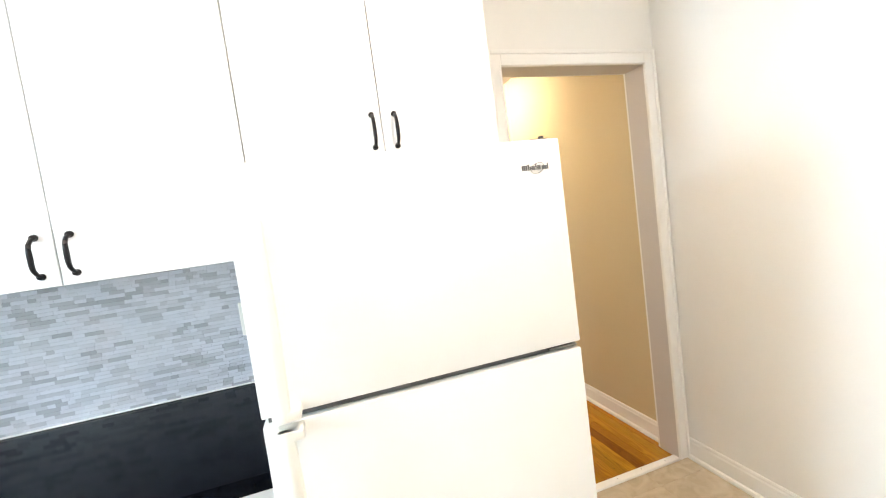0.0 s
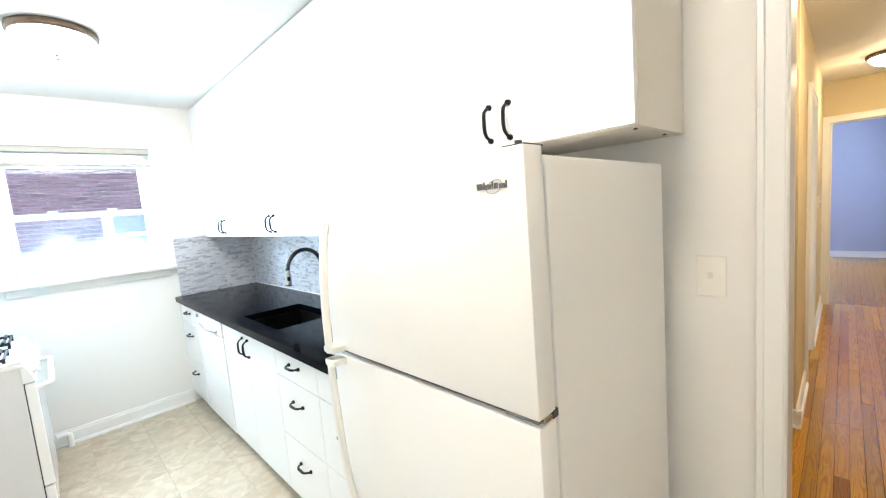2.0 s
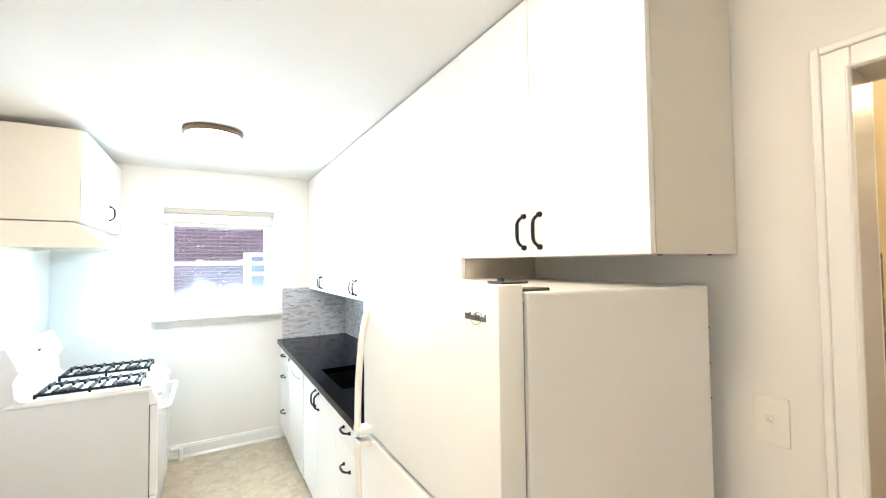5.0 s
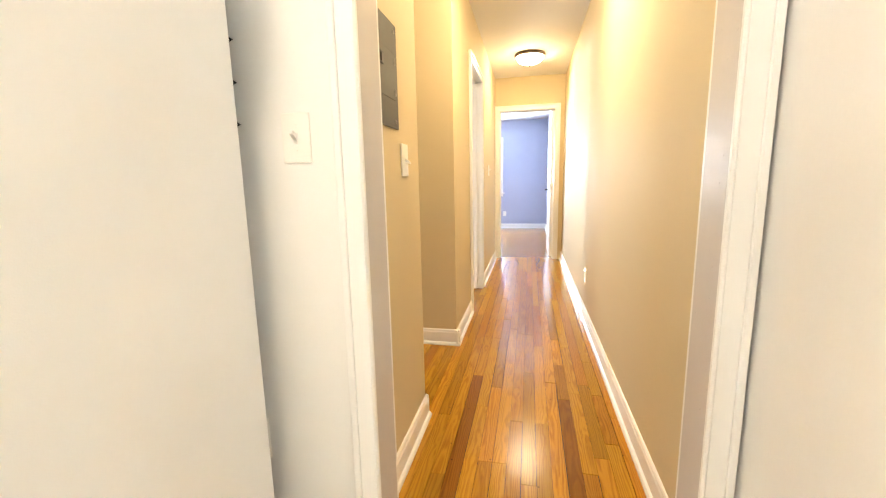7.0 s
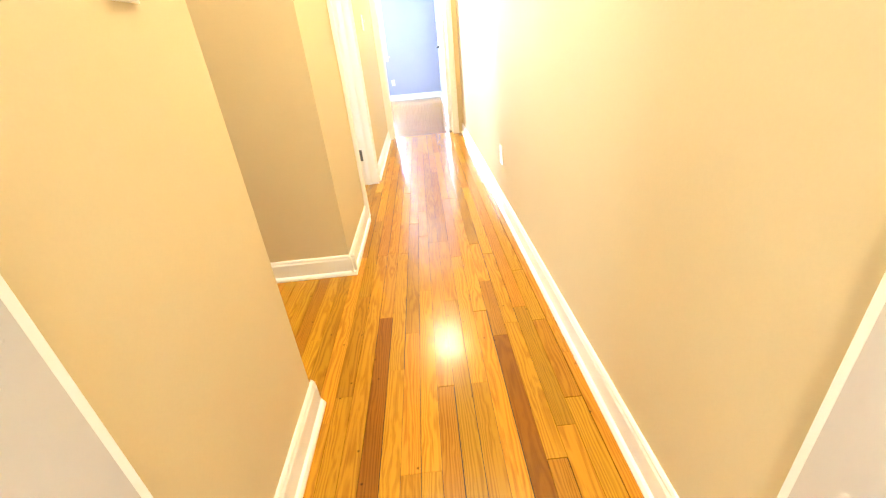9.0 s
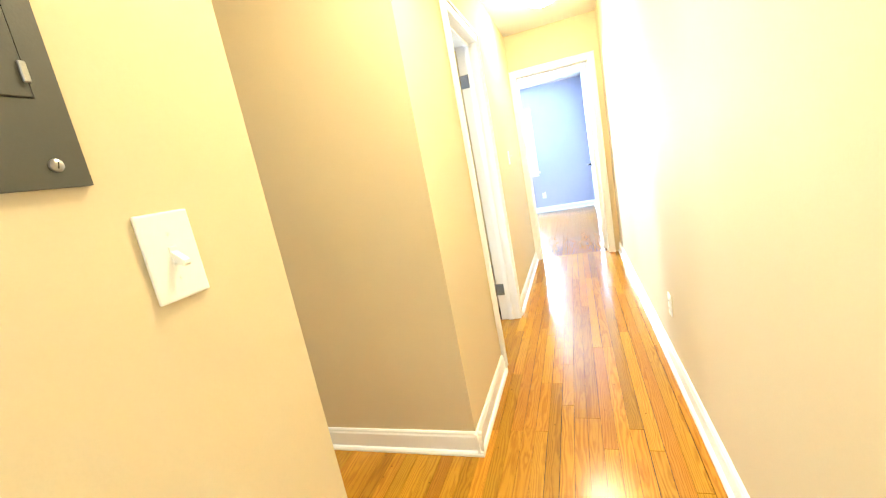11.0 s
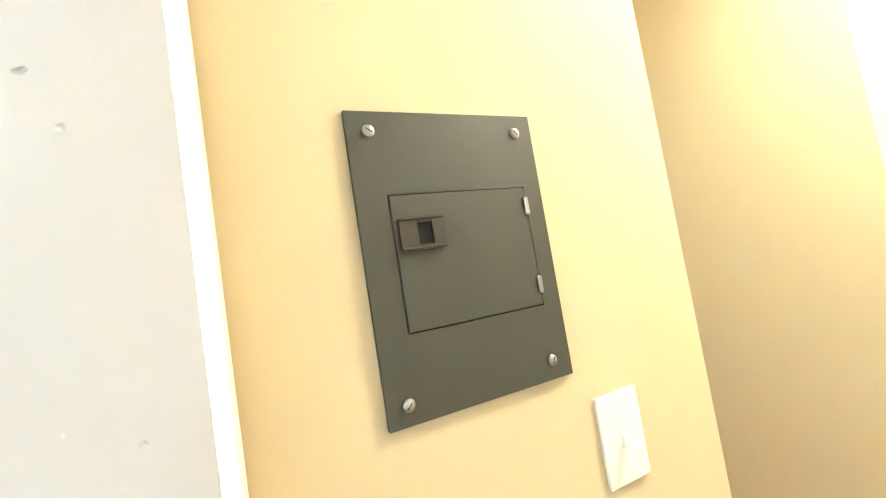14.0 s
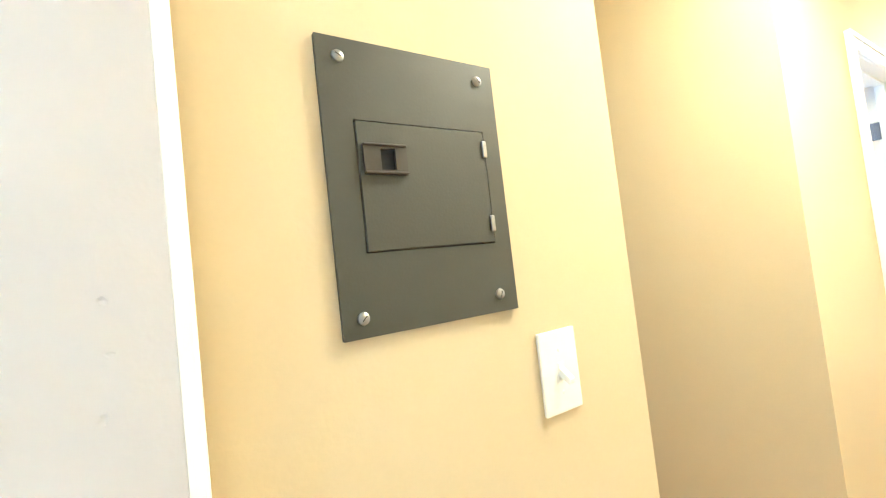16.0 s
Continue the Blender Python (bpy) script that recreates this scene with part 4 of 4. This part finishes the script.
part("control_panel", prism(bmesh.new(), [(SYF, SZ - 0.022), (SYF + 0.02, SZ - 0.025), (SYF + 0.045, SZ - 0.10), (SYF, SZ - 0.105)], "x", SX0, SX1), ENAMEL, th)
for k in range(5):
    x = SX0 + 0.09 + k * (SX1 - SX0 - 0.18) / 4
    m = Matrix.Translation((x, SYF + 0.033, SZ - 0.062)) @ Matrix.Rotation(radians(-72), 4, "X")
    part("knob", spin(lathe(bmesh.new(), [(0.023, -0.002), (0.023, 0.008), (0.019, 0.014), (0.017, 0.026), (0.0, 0.028)], (0, 0, 0), 18), m), PLASTIC, th, smooth=True)
od = part("oven_door", bx(SX0 + 0.002, SX1 - 0.002, SYF + 0.004, SYF + 0.046, 0.235, SZ - 0.11, bevel=0.006, seg=2), ENAMEL, th)
part("door_seal", bx(SX0 + 0.01, SX1 - 0.01, SYF - 0.001, SYF + 0.006, 0.10, SZ - 0.105), DARK, th)
bm = tube(bmesh.new(), [(SX0 + 0.06, SYF + 0.04, 0.735), (SX0 + 0.065, SYF + 0.085, 0.738), (SX0 + 0.10, SYF + 0.098, 0.74), (SX1 - 0.10, SYF + 0.098, 0.74), (SX1 - 0.065, SYF + 0.085, 0.738), (SX1 - 0.06, SYF + 0.04, 0.735)], 0.013, 12)
part("handle", bm, PLASTIC, od, "white oven door handle", smooth=True)
part("storage_drawer", bx(SX0 + 0.002, SX1 - 0.002, SYF + 0.004, SYF + 0.042, 0.065, 0.228, bevel=0.006, seg=2), ENAMEL, th)
for x in (SX0 + 0.05, SX1 - 0.05):
    for y in (SYB + 0.05, SYF - 0.03):
        part("foot", lathe(bmesh.new(), [(0.0, 0.0), (0.016, 0.0), (0.016, 0.02), (0.009, 0.022), (0.009, 0.055)], (x, y, 0), 12), DARK, th)

# range hood with its cabinet
CT = 2.415
th = thing("wall_cabinet", "white two-door wall cabinet above the range hood", "cabinet")
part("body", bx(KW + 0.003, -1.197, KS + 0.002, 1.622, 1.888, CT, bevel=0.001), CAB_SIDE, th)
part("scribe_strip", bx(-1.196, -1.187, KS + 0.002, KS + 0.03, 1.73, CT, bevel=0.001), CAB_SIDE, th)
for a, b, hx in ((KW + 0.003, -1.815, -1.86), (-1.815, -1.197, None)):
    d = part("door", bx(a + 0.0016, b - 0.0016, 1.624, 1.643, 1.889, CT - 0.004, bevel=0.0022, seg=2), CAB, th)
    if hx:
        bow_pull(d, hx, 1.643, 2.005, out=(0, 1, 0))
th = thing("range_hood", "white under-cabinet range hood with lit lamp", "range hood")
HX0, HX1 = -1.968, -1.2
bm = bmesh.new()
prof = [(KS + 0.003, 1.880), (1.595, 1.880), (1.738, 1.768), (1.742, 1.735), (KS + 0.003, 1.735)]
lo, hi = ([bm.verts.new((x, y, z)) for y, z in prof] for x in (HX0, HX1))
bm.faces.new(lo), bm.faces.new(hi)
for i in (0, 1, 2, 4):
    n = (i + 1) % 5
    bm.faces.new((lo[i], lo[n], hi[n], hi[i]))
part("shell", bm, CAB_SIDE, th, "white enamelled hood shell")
bm = bmesh.new()
box(bm, HX0 + 0.012, HX1 - 0.012, KS + 0.02, 1.72, 1.762, 1.766)
part("underside", bm, ENAMEL, th)
part("lip", bx(HX0, HX1, 1.722, 1.744, 1.725, 1.742, bevel=0.004), ENAMEL, th)
part("filter", bx(-1.80, -1.36, 1.34, 1.62, 1.755, 1.7615, bevel=0.002), STEEL, th)
for x in (-1.74, -1.41):
    part("lamp_ring", lathe(bmesh.new(), [(0.044, 1.7615), (0.052, 1.7615), (0.052, 1.755), (0.044, 1.754)], (x, 1.668, 0), 24), ENAMEL, th, smooth=True)
    part("lamp_lens", lathe(bmesh.new(), [(0.043, 1.7612), (0.043, 1.756), (0.030, 1.751), (0.0, 1.749)], (x, 1.668, 0), 24), LED, th, "lit cool-white hood lamp", smooth=True)


# lamps
def flush_light(label, x, y, zc, shade, group):
    th = thing("ceiling_light", label, "ceiling light", group, at=Matrix.Translation((x, y, zc)))
    part("pan", lathe(bmesh.new(), [(0.0, 0.0), (0.165, 0.0), (0.168, -0.012), (0.166, -0.026), (0.158, -0.034), (0.150, -0.034), (0.148, -0.026), (0.0, -0.020)], seg=48), RIM, th, "brushed bronze rim", smooth=True)
    part("shade", lathe(bmesh.new(), [(0.149, -0.028), (0.144, -0.046), (0.126, -0.070), (0.095, -0.091), (0.055, -0.104), (0.016, -0.109), (0.0, -0.1095)], seg=48), shade, th, "lit frosted glass dome", smooth=True)
    part("finial", lathe(bmesh.new(), [(0.0, -0.135), (0.006, -0.133), (0.008, -0.127), (0.005, -0.121), (0.010, -0.114), (0.012, -0.107), (0.0, -0.106)], seg=16), RIM, th, smooth=True)
    return th


flush_light("lit frosted dome light with bronze rim near the window", -1.03, 2.285, KC, SHADE_K, "kitchen ceiling lights")
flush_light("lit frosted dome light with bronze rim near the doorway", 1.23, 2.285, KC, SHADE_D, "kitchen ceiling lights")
BASE[0] = HALL
flush_light("lit warm dome light near the kitchen doorway", 1.935, 4.88, HC, SHADE_H, "hall ceiling lights")
flush_light("lit warm dome light near the bedroom door", 1.905, 7.42, HC, SHADE_F, "hall ceiling lights")
BASE[0] = Matrix.Identity(4)


# switches and outlets: built facing -y, then turned
def cover(kind, at, label, w=0.077, h=0.121, up=1):
    th = thing(kind, label, "light switch" if kind == "light_switch" else "outlet", at=at)
    part("cover_plate", bx(-w / 2, w / 2, -0.006, 0.0, -h / 2, h / 2, bevel=0.003, seg=2), PLASTIC, th)
    if kind == "light_switch":
        part("collar", bx(-0.006, 0.006, -0.0075, -0.005, -0.013, 0.013, bevel=0.001), PLASTIC, th)
        part("toggle", prism(bmesh.new(), [(y, up * z) for y, z in ((-0.006, -0.007), (-0.006, 0.008), (-0.023, 0.016), (-0.026, 0.013), (-0.026, 0.008))], "x", -0.0048, 0.0048), PLASTIC, th)
        zs = (-0.031, 0.031)
    else:
        for s in (-1, 1):
            r = part("receptacle", bx(-0.017, 0.017, -0.0085, -0.005, s * 0.0195 - 0.014, s * 0.0195 + 0.014, bevel=0.003, seg=2), PLASTIC, th)
            for q in (-0.006, 0.006):
                part("slot", bx(q - 0.001, q + 0.001, -0.0093, -0.008, s * 0.0195 - 0.002, s * 0.0195 + 0.007), GASKET, r)
        zs = (0.0,)
    for z in zs:
        part("screw", spin(lathe(bmesh.new(), [(0.0, 0.0012), (0.0025, 0.0008), (0.003, 0.0)], seg=10), Matrix.Translation((0, -0.006, z)) @ Matrix.Rotation(radians(90), 4, "X")), PLASTIC, th)
    return th


cover("light_switch", pose(1.362, KN, 1.2185), "white toggle switch on the kitchen wall beside the fridge")
cover("light_switch", pose(0.553, KS, 1.183, 0, 0, 180), "white toggle switch on the wall opposite the fridge")
cover("outlet", pose(-0.392, KS, 0.722, 0, 0, 180), "white duplex outlet low on the kitchen wall")
cover("outlet", pose(-1.03, KS, 0.70, 0, 0, 180), "white outlet on the wall beside the stove")
cover("outlet", pose(1.165, KN, 0.385), "white outlet low on the wall behind the fridge")
cover("outlet", pose(0.40, KN - 0.012, 1.16), "white duplex outlet on the tiled backsplash")
BASE[0] = HALL
cover("light_switch", pose(HL, 4.094, 1.1895, 0, 0, 90), "white toggle switch below the breaker panel", up=-1)
cover("light_switch", pose(HL - 0.004, 7.42, 1.225, 0, 0, 90), "white toggle switch near the bedroom door")
cover("outlet", pose(HR, 5.87, 0.355, 0, 0, -90), "white outlet low on the long hall wall", w=0.07, h=0.114)
cover("outlet", pose(1.36, RN, 0.34), "white outlet on the blue bedroom wall", w=0.07, h=0.114)

# breaker panel
PX = HL
th = thing("breaker_panel", "grey-green steel breaker panel with a small latched door", "electrical panel", at=Matrix.Translation((0.001, 0.009, 0)))
PY0, PY1, PZ0, PZ1 = 3.766, 4.016, 1.293, 1.638
DY0, DY1, DZ0, DZ1 = 3.803, 3.988, 1.388, 1.541
bm = bmesh.new()
for a in ((PY0, DY0 - 0.0011, PZ0, PZ1), (DY1 + 0.0011, PY1, PZ0, PZ1), (DY0 - 0.0011, DY1 + 0.0011, PZ0, DZ0 - 0.0011), (DY0 - 0.0011, DY1 + 0.0011, DZ1 + 0.0011, PZ1)):
    box(bm, PX - 0.001, PX + 0.006, *a)
bmesh.ops.remove_doubles(bm, verts=bm.verts, dist=0.0002)
part("cover_plate", bm, PANEL, th)
part("recess", bx(PX - 0.002, PX + 0.002, DY0 - 0.004, DY1 + 0.004, DZ0 - 0.004, DZ1 + 0.004), DARK, th)
d = part("door", bx(PX + 0.0022, PX + 0.0075, DY0, DY1, DZ0, DZ1, bevel=0.0012), PANEL, th)
bm = bmesh.new()
for a in ((3.808, 3.829, 1.479, 1.512), (3.848, 3.863, 1.479, 1.512), (3.829, 3.848, 1.479, 1.4825), (3.829, 3.848, 1.508, 1.512)):
    box(bm, PX + 0.0072, PX + 0.0125, *a)
bmesh.ops.remove_doubles(bm, verts=bm.verts, dist=0.0002)
box(bm, PX + 0.007, PX + 0.0145, 3.808, 3.863, 1.4775, 1.4805, 0.0008)
box(bm, PX + 0.007, PX + 0.0145, 3.808, 3.863, 1.5105, 1.5135, 0.0008)
lt = part("latch", bm, PANEL_LATCH, d, "brown-grey sliding latch")
part("latch_hole", bx(PX + 0.0074, PX + 0.0082, 3.828, 3.849, 1.482, 1.509), DARK, d)
for z0, z1 in ((1.505, 1.528), (1.403, 1.425)):
    part("hinge", bx(PX + 0.006, PX + 0.0105, 3.983, 3.990, z0, z1, bevel=0.001), ZINC, d, "bright metal hinge tab")
for y, z in ((3.791, 1.615), (3.989, 1.614), (3.986, 1.317), (3.790, 1.315)):
    m = Matrix.Translation((PX + 0.006, y, z)) @ Matrix.Rotation(radians(90), 4, "Y")
    s = part("screw", spin(lathe(bmesh.new(), [(0.0, 0.0045), (0.004, 0.004), (0.0068, 0.0022), (0.0075, 0.0)], seg=18), m), ZINC, th, "bright slotted screw", smooth=True)
    a = random.uniform(0, 3.1)
    part("slot", spin(bx(-0.0005, 0.0005, -0.004, 0.004, 0.0036, 0.0047), m @ Matrix.Rotation(a, 4, "Z")), DARK, s)


# doors
def door_leaf(name, at, label, width, hinge_side, knob):
    """A slab door 35 mm thick; its hinge edge is at the origin and it runs along +x."""
    th = tagged(new(name), label, "door", kind="structure")
    th.matrix_basis = BASE[0] @ at
    part("leaf", bx(0, width, -0.0175, 0.0175, 0.008, FDZ - 0.006, bevel=0.002), TRIM, th)
    for s in (-1, 1):
        m = Matrix.Translation((width - 0.06, s * 0.0175, 0.95)) @ Matrix.Rotation(radians(-90 * s), 4, "X")
        part("rose", spin(lathe(bmesh.new(), [(0.0, 0.008), (0.024, 0.008), (0.031, 0.003), (0.032, 0.0)], seg=24), m), BRONZE, th, smooth=True)
        part("lever", tube(bmesh.new(), [(width - 0.06, s * 0.0175, 0.95), (width - 0.06, s * 0.055, 0.95), (width - 0.075, s * 0.062, 0.95), (width - 0.165, s * 0.060, 0.948)], [0.010, 0.009, 0.009, 0.006], 10), BRONZE, th, "dark bronze lever", smooth=True)
    for z in (0.25, 1.02, 1.80):
        part("hinge", bx(-0.004, 0.0, -0.016, 0.028, z - 0.045, z + 0.045, bevel=0.001), TRIM, th)
    return th


door_leaf("door_1", pose(FD1 - 0.018, HE + 0.147, 0, 0, 0, 90.5), "open white bedroom door with a dark lever", FD1 - FD0 - 0.006, 1, True)
door_leaf("door_2", pose(HL - 0.166, LD1 - 0.030, 0, 0, 0, 176), "open white side-room door", LD1 - LD0 - 0.006, 1, True)
bm = bmesh.new()
for z in (0.25, 1.80):
    box(bm, HL - 0.152, HL - 0.085, LD1 - 0.0035, LD1 - 0.001, z - 0.045, z + 0.045, 0.0008)
    tube(bm, [(HL - 0.152, LD1 - 0.008, z - 0.046), (HL - 0.152, LD1 - 0.008, z + 0.046)], 0.007, 10)
tagged(part("trim_hinges", bm, STEEL), "grey steel hinges on the door lining", "hinge", kind="structure")
BASE[0] = Matrix.Identity(4)

# raised blind
th = thing("window_blind", "cream slatted blind pulled up to the window head", "blind")
BY0, BY1 = 1.935, 2.792
part("head_rail", bx(KW + 0.02, KW + 0.062, BY0, BY1, 2.072, 2.108, bevel=0.003), SLAT, th)
for k in range(7):
    tilt = 0.004 * math.sin(k * 1.7)
    bm = bx(KW + 0.016, KW + 0.050, BY0 + 0.004, BY1 - 0.004, 2.061 - 0.0098 * k, 2.0645 - 0.0098 * k, bevel=0.001)
    if k in (2, 3):
        bm.transform(Matrix.Translation((0, (BY0 + BY1) / 2, 2.05)) @ Matrix.Rotation(radians(0.35), 4, "X") @ Matrix.Translation((0, -(BY0 + BY1) / 2, -2.05)))
    part("slat", bm, SLAT, th)
part("bottom_rail", bx(KW + 0.018, KW + 0.068, BY0 + 0.003, BY1 - 0.003, 1.966, 1.992, bevel=0.004), SLAT, th)
# thin grey strips paint the shadow lines along the head rail
for z in (2.068, 2.1085):
    part("rail_shadow_line", bx(KW + 0.022, KW + 0.0635, BY0, BY1, z, z + 0.0035, bevel=0.0005), GASKET, th, "grey strip drawn as the head rail's shadow line")
for y in (2.10, 2.365, 2.63):
    part("cord_clip", bx(KW + 0.049, KW + 0.054, y - 0.005, y + 0.005, 1.988, 2.074, bevel=0.001), SLAT, th)

# pipe stub by the stove foot of the window wall
th = thing("radiator_pipe", "short white pipe stub at the baseboard", "pipe")
part("pipe", tube(bmesh.new(), [(KW + 0.05, 2.07, 0.0), (KW + 0.05, 2.07, 0.085), (KW + 0.06, 2.05, 0.10), (KW + 0.07, 2.00, 0.10)], 0.018, 12), TRIM, th, smooth=True)

# ---------------------------------------------------------------- outside
tagged(part("ground", bx(-3000, 3000, -3000, 3000, -0.9, -0.4), CONCRETE), "pale paved ground outside the house", "ground", kind="structure")
NX = -8.0
house = thing("neighbour_house", "purple-brown brick house across the side yard", "building")
part("wall", bx(NX - 0.3, NX - 0.012, -8, 12, -0.5, 5.6), BRICK_M, house)
part("roof", bx(NX - 4.0, NX + 0.45, -8.2, 12.2, 5.6, 5.78, bevel=0.02), GROUT, house, "plain flat eaves")
nw = part("window", bx(NX - 0.05, NX + 0.03, 2.92, 4.13, 0.78, 1.89, bevel=0.01), PVC, house, "white neighbour window frame")
part("pane", bx(NX + 0.025, NX + 0.034, 3.07, 3.98, 0.90, 1.38, bevel=0.002), PANE_FAR, nw)
part("upper_pane", bx(NX + 0.025, NX + 0.034, 3.07, 3.98, 1.46, 1.80, bevel=0.002), PANE_FAR, nw)
part("window_rail", bx(NX + 0.026, NX + 0.045, 3.02, 4.03, 1.385, 1.455, bevel=0.004), PVC, nw)

# ---------------------------------------------------------------- pieces of walls and floors
def rough_piece(name, w, d, h, mat, chamfer=0.002):
    """A small block with chamfered front edges; front faces -y, its back lies on y = 0."""
    bm = bmesh.new()
    box(bm, 0, w, -d, 0, 0, h)
    for v in bm.verts:
        if v.co.y < -d / 2:
            v.co.x += chamfer if v.co.x < w / 2 else -chamfer
            v.co.z += chamfer if v.co.z < h / 2 else -chamfer
    return mesh_of(name, bm, mat)


# strip mosaic backsplash
rng = random.Random(5)
splash = tagged(part("backsplash", bx(KW + 0.010, 0.56, KN - 0.004, KN - 0.0005, 0.915, UZ0), MORTAR), "grey stone strip-mosaic backsplash above the counter", "backsplash", kind="structure")
west_splash = tagged(part("backsplash_west", bx(KW + 0.0005, KW + 0.004, 2.875, KN - 0.005, 0.915, 1.405), MORTAR), "grey stone strip-mosaic backsplash beside the window", "backsplash", kind="structure")
ROW = 0.0126
sizes = {}
rest = bmesh.new()
lens = (0.022, 0.033, 0.044, 0.054, 0.066)
row, near = 0, 0
z = 0.9165
while z + ROW < UZ0 + 0.004:
    x = KW + 0.012 - rng.uniform(0, 0.05)
    while x < 0.55:
        w = rng.choice(lens)
        a, b = max(x, KW + 0.012), min(x + w, 0.555)
        x += w
        if b - a < 0.012:
            continue
        dd = rng.choice((0.0048, 0.0049, 0.0050))
        if a > -0.20 and near < 300:
            key = (round(b - a, 3), dd)
            if key not in sizes:
                sizes[key] = rough_piece("strip_tile", key[0] - 0.0004, dd, ROW - 0.0004, MOSAIC, 0.0001)
            o = new("strip_tile", sizes[key])
            o.parent = splash
            o.location = (a, KN - 0.004, z)
            near += 1
        else:
            box(rest, a, b - 0.0004, KN - 0.004 - dd, KN - 0.004, z, z + ROW - 0.0004)
    z += ROW
tagged(part("strip_tiles_rest", rest, MOSAIC_I, splash), kind="stuff")
rest = bmesh.new()
z = 0.9165
while z + ROW < 1.406:
    y = 2.877 - rng.uniform(0, 0.05)
    while y < KN - 0.014:
        w = rng.choice(lens)
        a, b = max(y, 2.877), min(y + w, KN - 0.012)
        y += w
        if b - a > 0.012:
            box(rest, KW + 0.004, KW + 0.004 + rng.choice((0.0048, 0.0049, 0.0050)), a, b - 0.0004, z, z + ROW - 0.0004)
    z += ROW
tagged(part("strip_tiles_rest", rest, MOSAIC_I, west_splash), kind="stuff")

tagged(part("trim_counter_caulk", bx(KW + 0.012, 0.51, KN - 0.016, KN - 0.009, 0.9155, 0.9215, bevel=0.002), TRIM), "white caulk bead along the counter back", "caulk", kind="structure")

# vinyl tiles on a 305 mm grid
TS = 0.305
tile_meshes = {}
x = -0.667 - TS * 6
while x < KE:
    y = 1.865 - TS * 3
    while y < KN:
        a0, a1, b0, b1 = max(x, KW), min(x + TS, KE), max(y, KS), min(y + TS, KN - 0.011)
        if a1 - a0 > 0.02 and b1 - b0 > 0.02:
            key = (round(a1 - a0, 3), round(b1 - b0, 3))
            if key not in tile_meshes:
                tile_meshes[key] = mesh_of("floor_tile", bx(0, key[0] - 0.0014, 0, key[1] - 0.0014, -0.0045, 0.0), TILE_F)
            o = new("floor_tile", tile_meshes[key])
            o.parent = kitchen_floor
            o.location = (a0, b0, rng.uniform(-0.0003, 0.0003))
        y += TS
    x += TS

# oak strips in the hall, along its length
PW = 0.0571
strip_meshes = {}


def strip(parent, x, y0, y1, mat):
    gap = rng.choice((0.0010, 0.0017, 0.0026))
    key = (round(y1 - y0, 2), mat.name, gap)
    if key not in strip_meshes:
        bm = bmesh.new()
        w, c = PW - gap, 0.0007
        prism(bm, [(0.0, -0.012), (0.0, -c), (c * 0.15, 0.0), (w - c * 0.15, 0.0), (w, -c), (w, -0.012)], "y", 0.0, key[0] - gap)
        strip_meshes[key] = mesh_of("floor_strip", bm, mat)
    o = new("floor_strip", strip_meshes[key])
    o.parent = parent
    o.location = (x, y0, rng.uniform(-0.0005, 0.0))


k = -26
while True:
    x = 2.136 - PW * (5 + 8 - 1 - k) + PW * 4
    k += 1
    if x > HR + 0.02:
        break
    if x < ALX - 0.06:
        continue
    inner = x < HL - 0.03
    lo, hi = (AL0 - 0.05, AL1 + 0.05) if inner else (KN + 0.028, HE + 0.08)
    if inner and x > HL - 0.2:
        strip(hall_floor, x, LD0 - 0.01, LD1 + 0.01, OAK)
    y = lo
    first = True
    while y < hi:
        n = round(rng.choice((0.4, 0.6, 0.9, 1.1, 1.4, 1.7)), 2)
        mat = OAK
        if first and not inner:
            n = round(rng.uniform(0.25, 1.0), 1)
            if abs(x - (2.136 - PW)) < 0.01:
                n, mat = round(4.565 - y, 2), OAK_D
            elif abs(x - (2.136 - PW * 9)) < 0.01:
                n, mat = round(4.755 - y, 2), OAK_M
        first = False
        e = min(y + n, hi)
        if e - y > 0.03:
            strip(hall_floor, x, y, e, mat)
        y += n
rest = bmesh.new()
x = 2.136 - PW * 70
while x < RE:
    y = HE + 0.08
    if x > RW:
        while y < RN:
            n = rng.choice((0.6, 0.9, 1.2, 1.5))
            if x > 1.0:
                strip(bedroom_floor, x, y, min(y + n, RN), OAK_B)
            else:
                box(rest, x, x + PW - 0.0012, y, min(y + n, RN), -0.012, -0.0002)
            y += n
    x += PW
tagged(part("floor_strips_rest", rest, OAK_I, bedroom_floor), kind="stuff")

# bricks across the yard
BW, BH = 0.215, 0.075
brick_meshes = [rough_piece("brick", BW - 0.011, 0.012 + 0.003 * q, BH - 0.011, BRICK, 0.002) for q in range(3)]
rest = bmesh.new()
count = 0
r = 0
z = -0.45
turn = Matrix.Rotation(radians(90), 4, "Z")
while z < 5.5:
    y = -3.0 + (BW / 2 if r % 2 else 0)
    beside = 0.76 < z + BH / 2 < 1.91
    while y < 9.0:
        a, b = y, y + BW - 0.011
        y += BW
        if beside and b > 2.91 and a < 4.14:
            # bricks cut at the window's sides
            a, b = (a, 2.91) if a < 2.91 else (4.14, b)
            if b - a < 0.02:
                continue
            box(rest, NX - 0.012, NX + 0.0, a, b, z, z + BH - 0.011)
        elif 1.4 < z < 2.6 and 1.9 < a < 5.0 and count < 300:
            o = new("brick", brick_meshes[rng.randrange(3)])
            o.parent = bpy.data.objects["wall"]
            o.matrix_basis = Matrix.Translation((NX - 0.012, a, z)) @ turn
            count += 1
        elif -2.0 < a < 8.0 and z < 4.8:
            box(rest, NX - 0.012, NX + 0.0, a, b, z, z + BH - 0.011)
    z += BH
    r += 1
tagged(part("bricks_rest", rest, BRICK_I, bpy.data.objects["wall"]), kind="stuff")
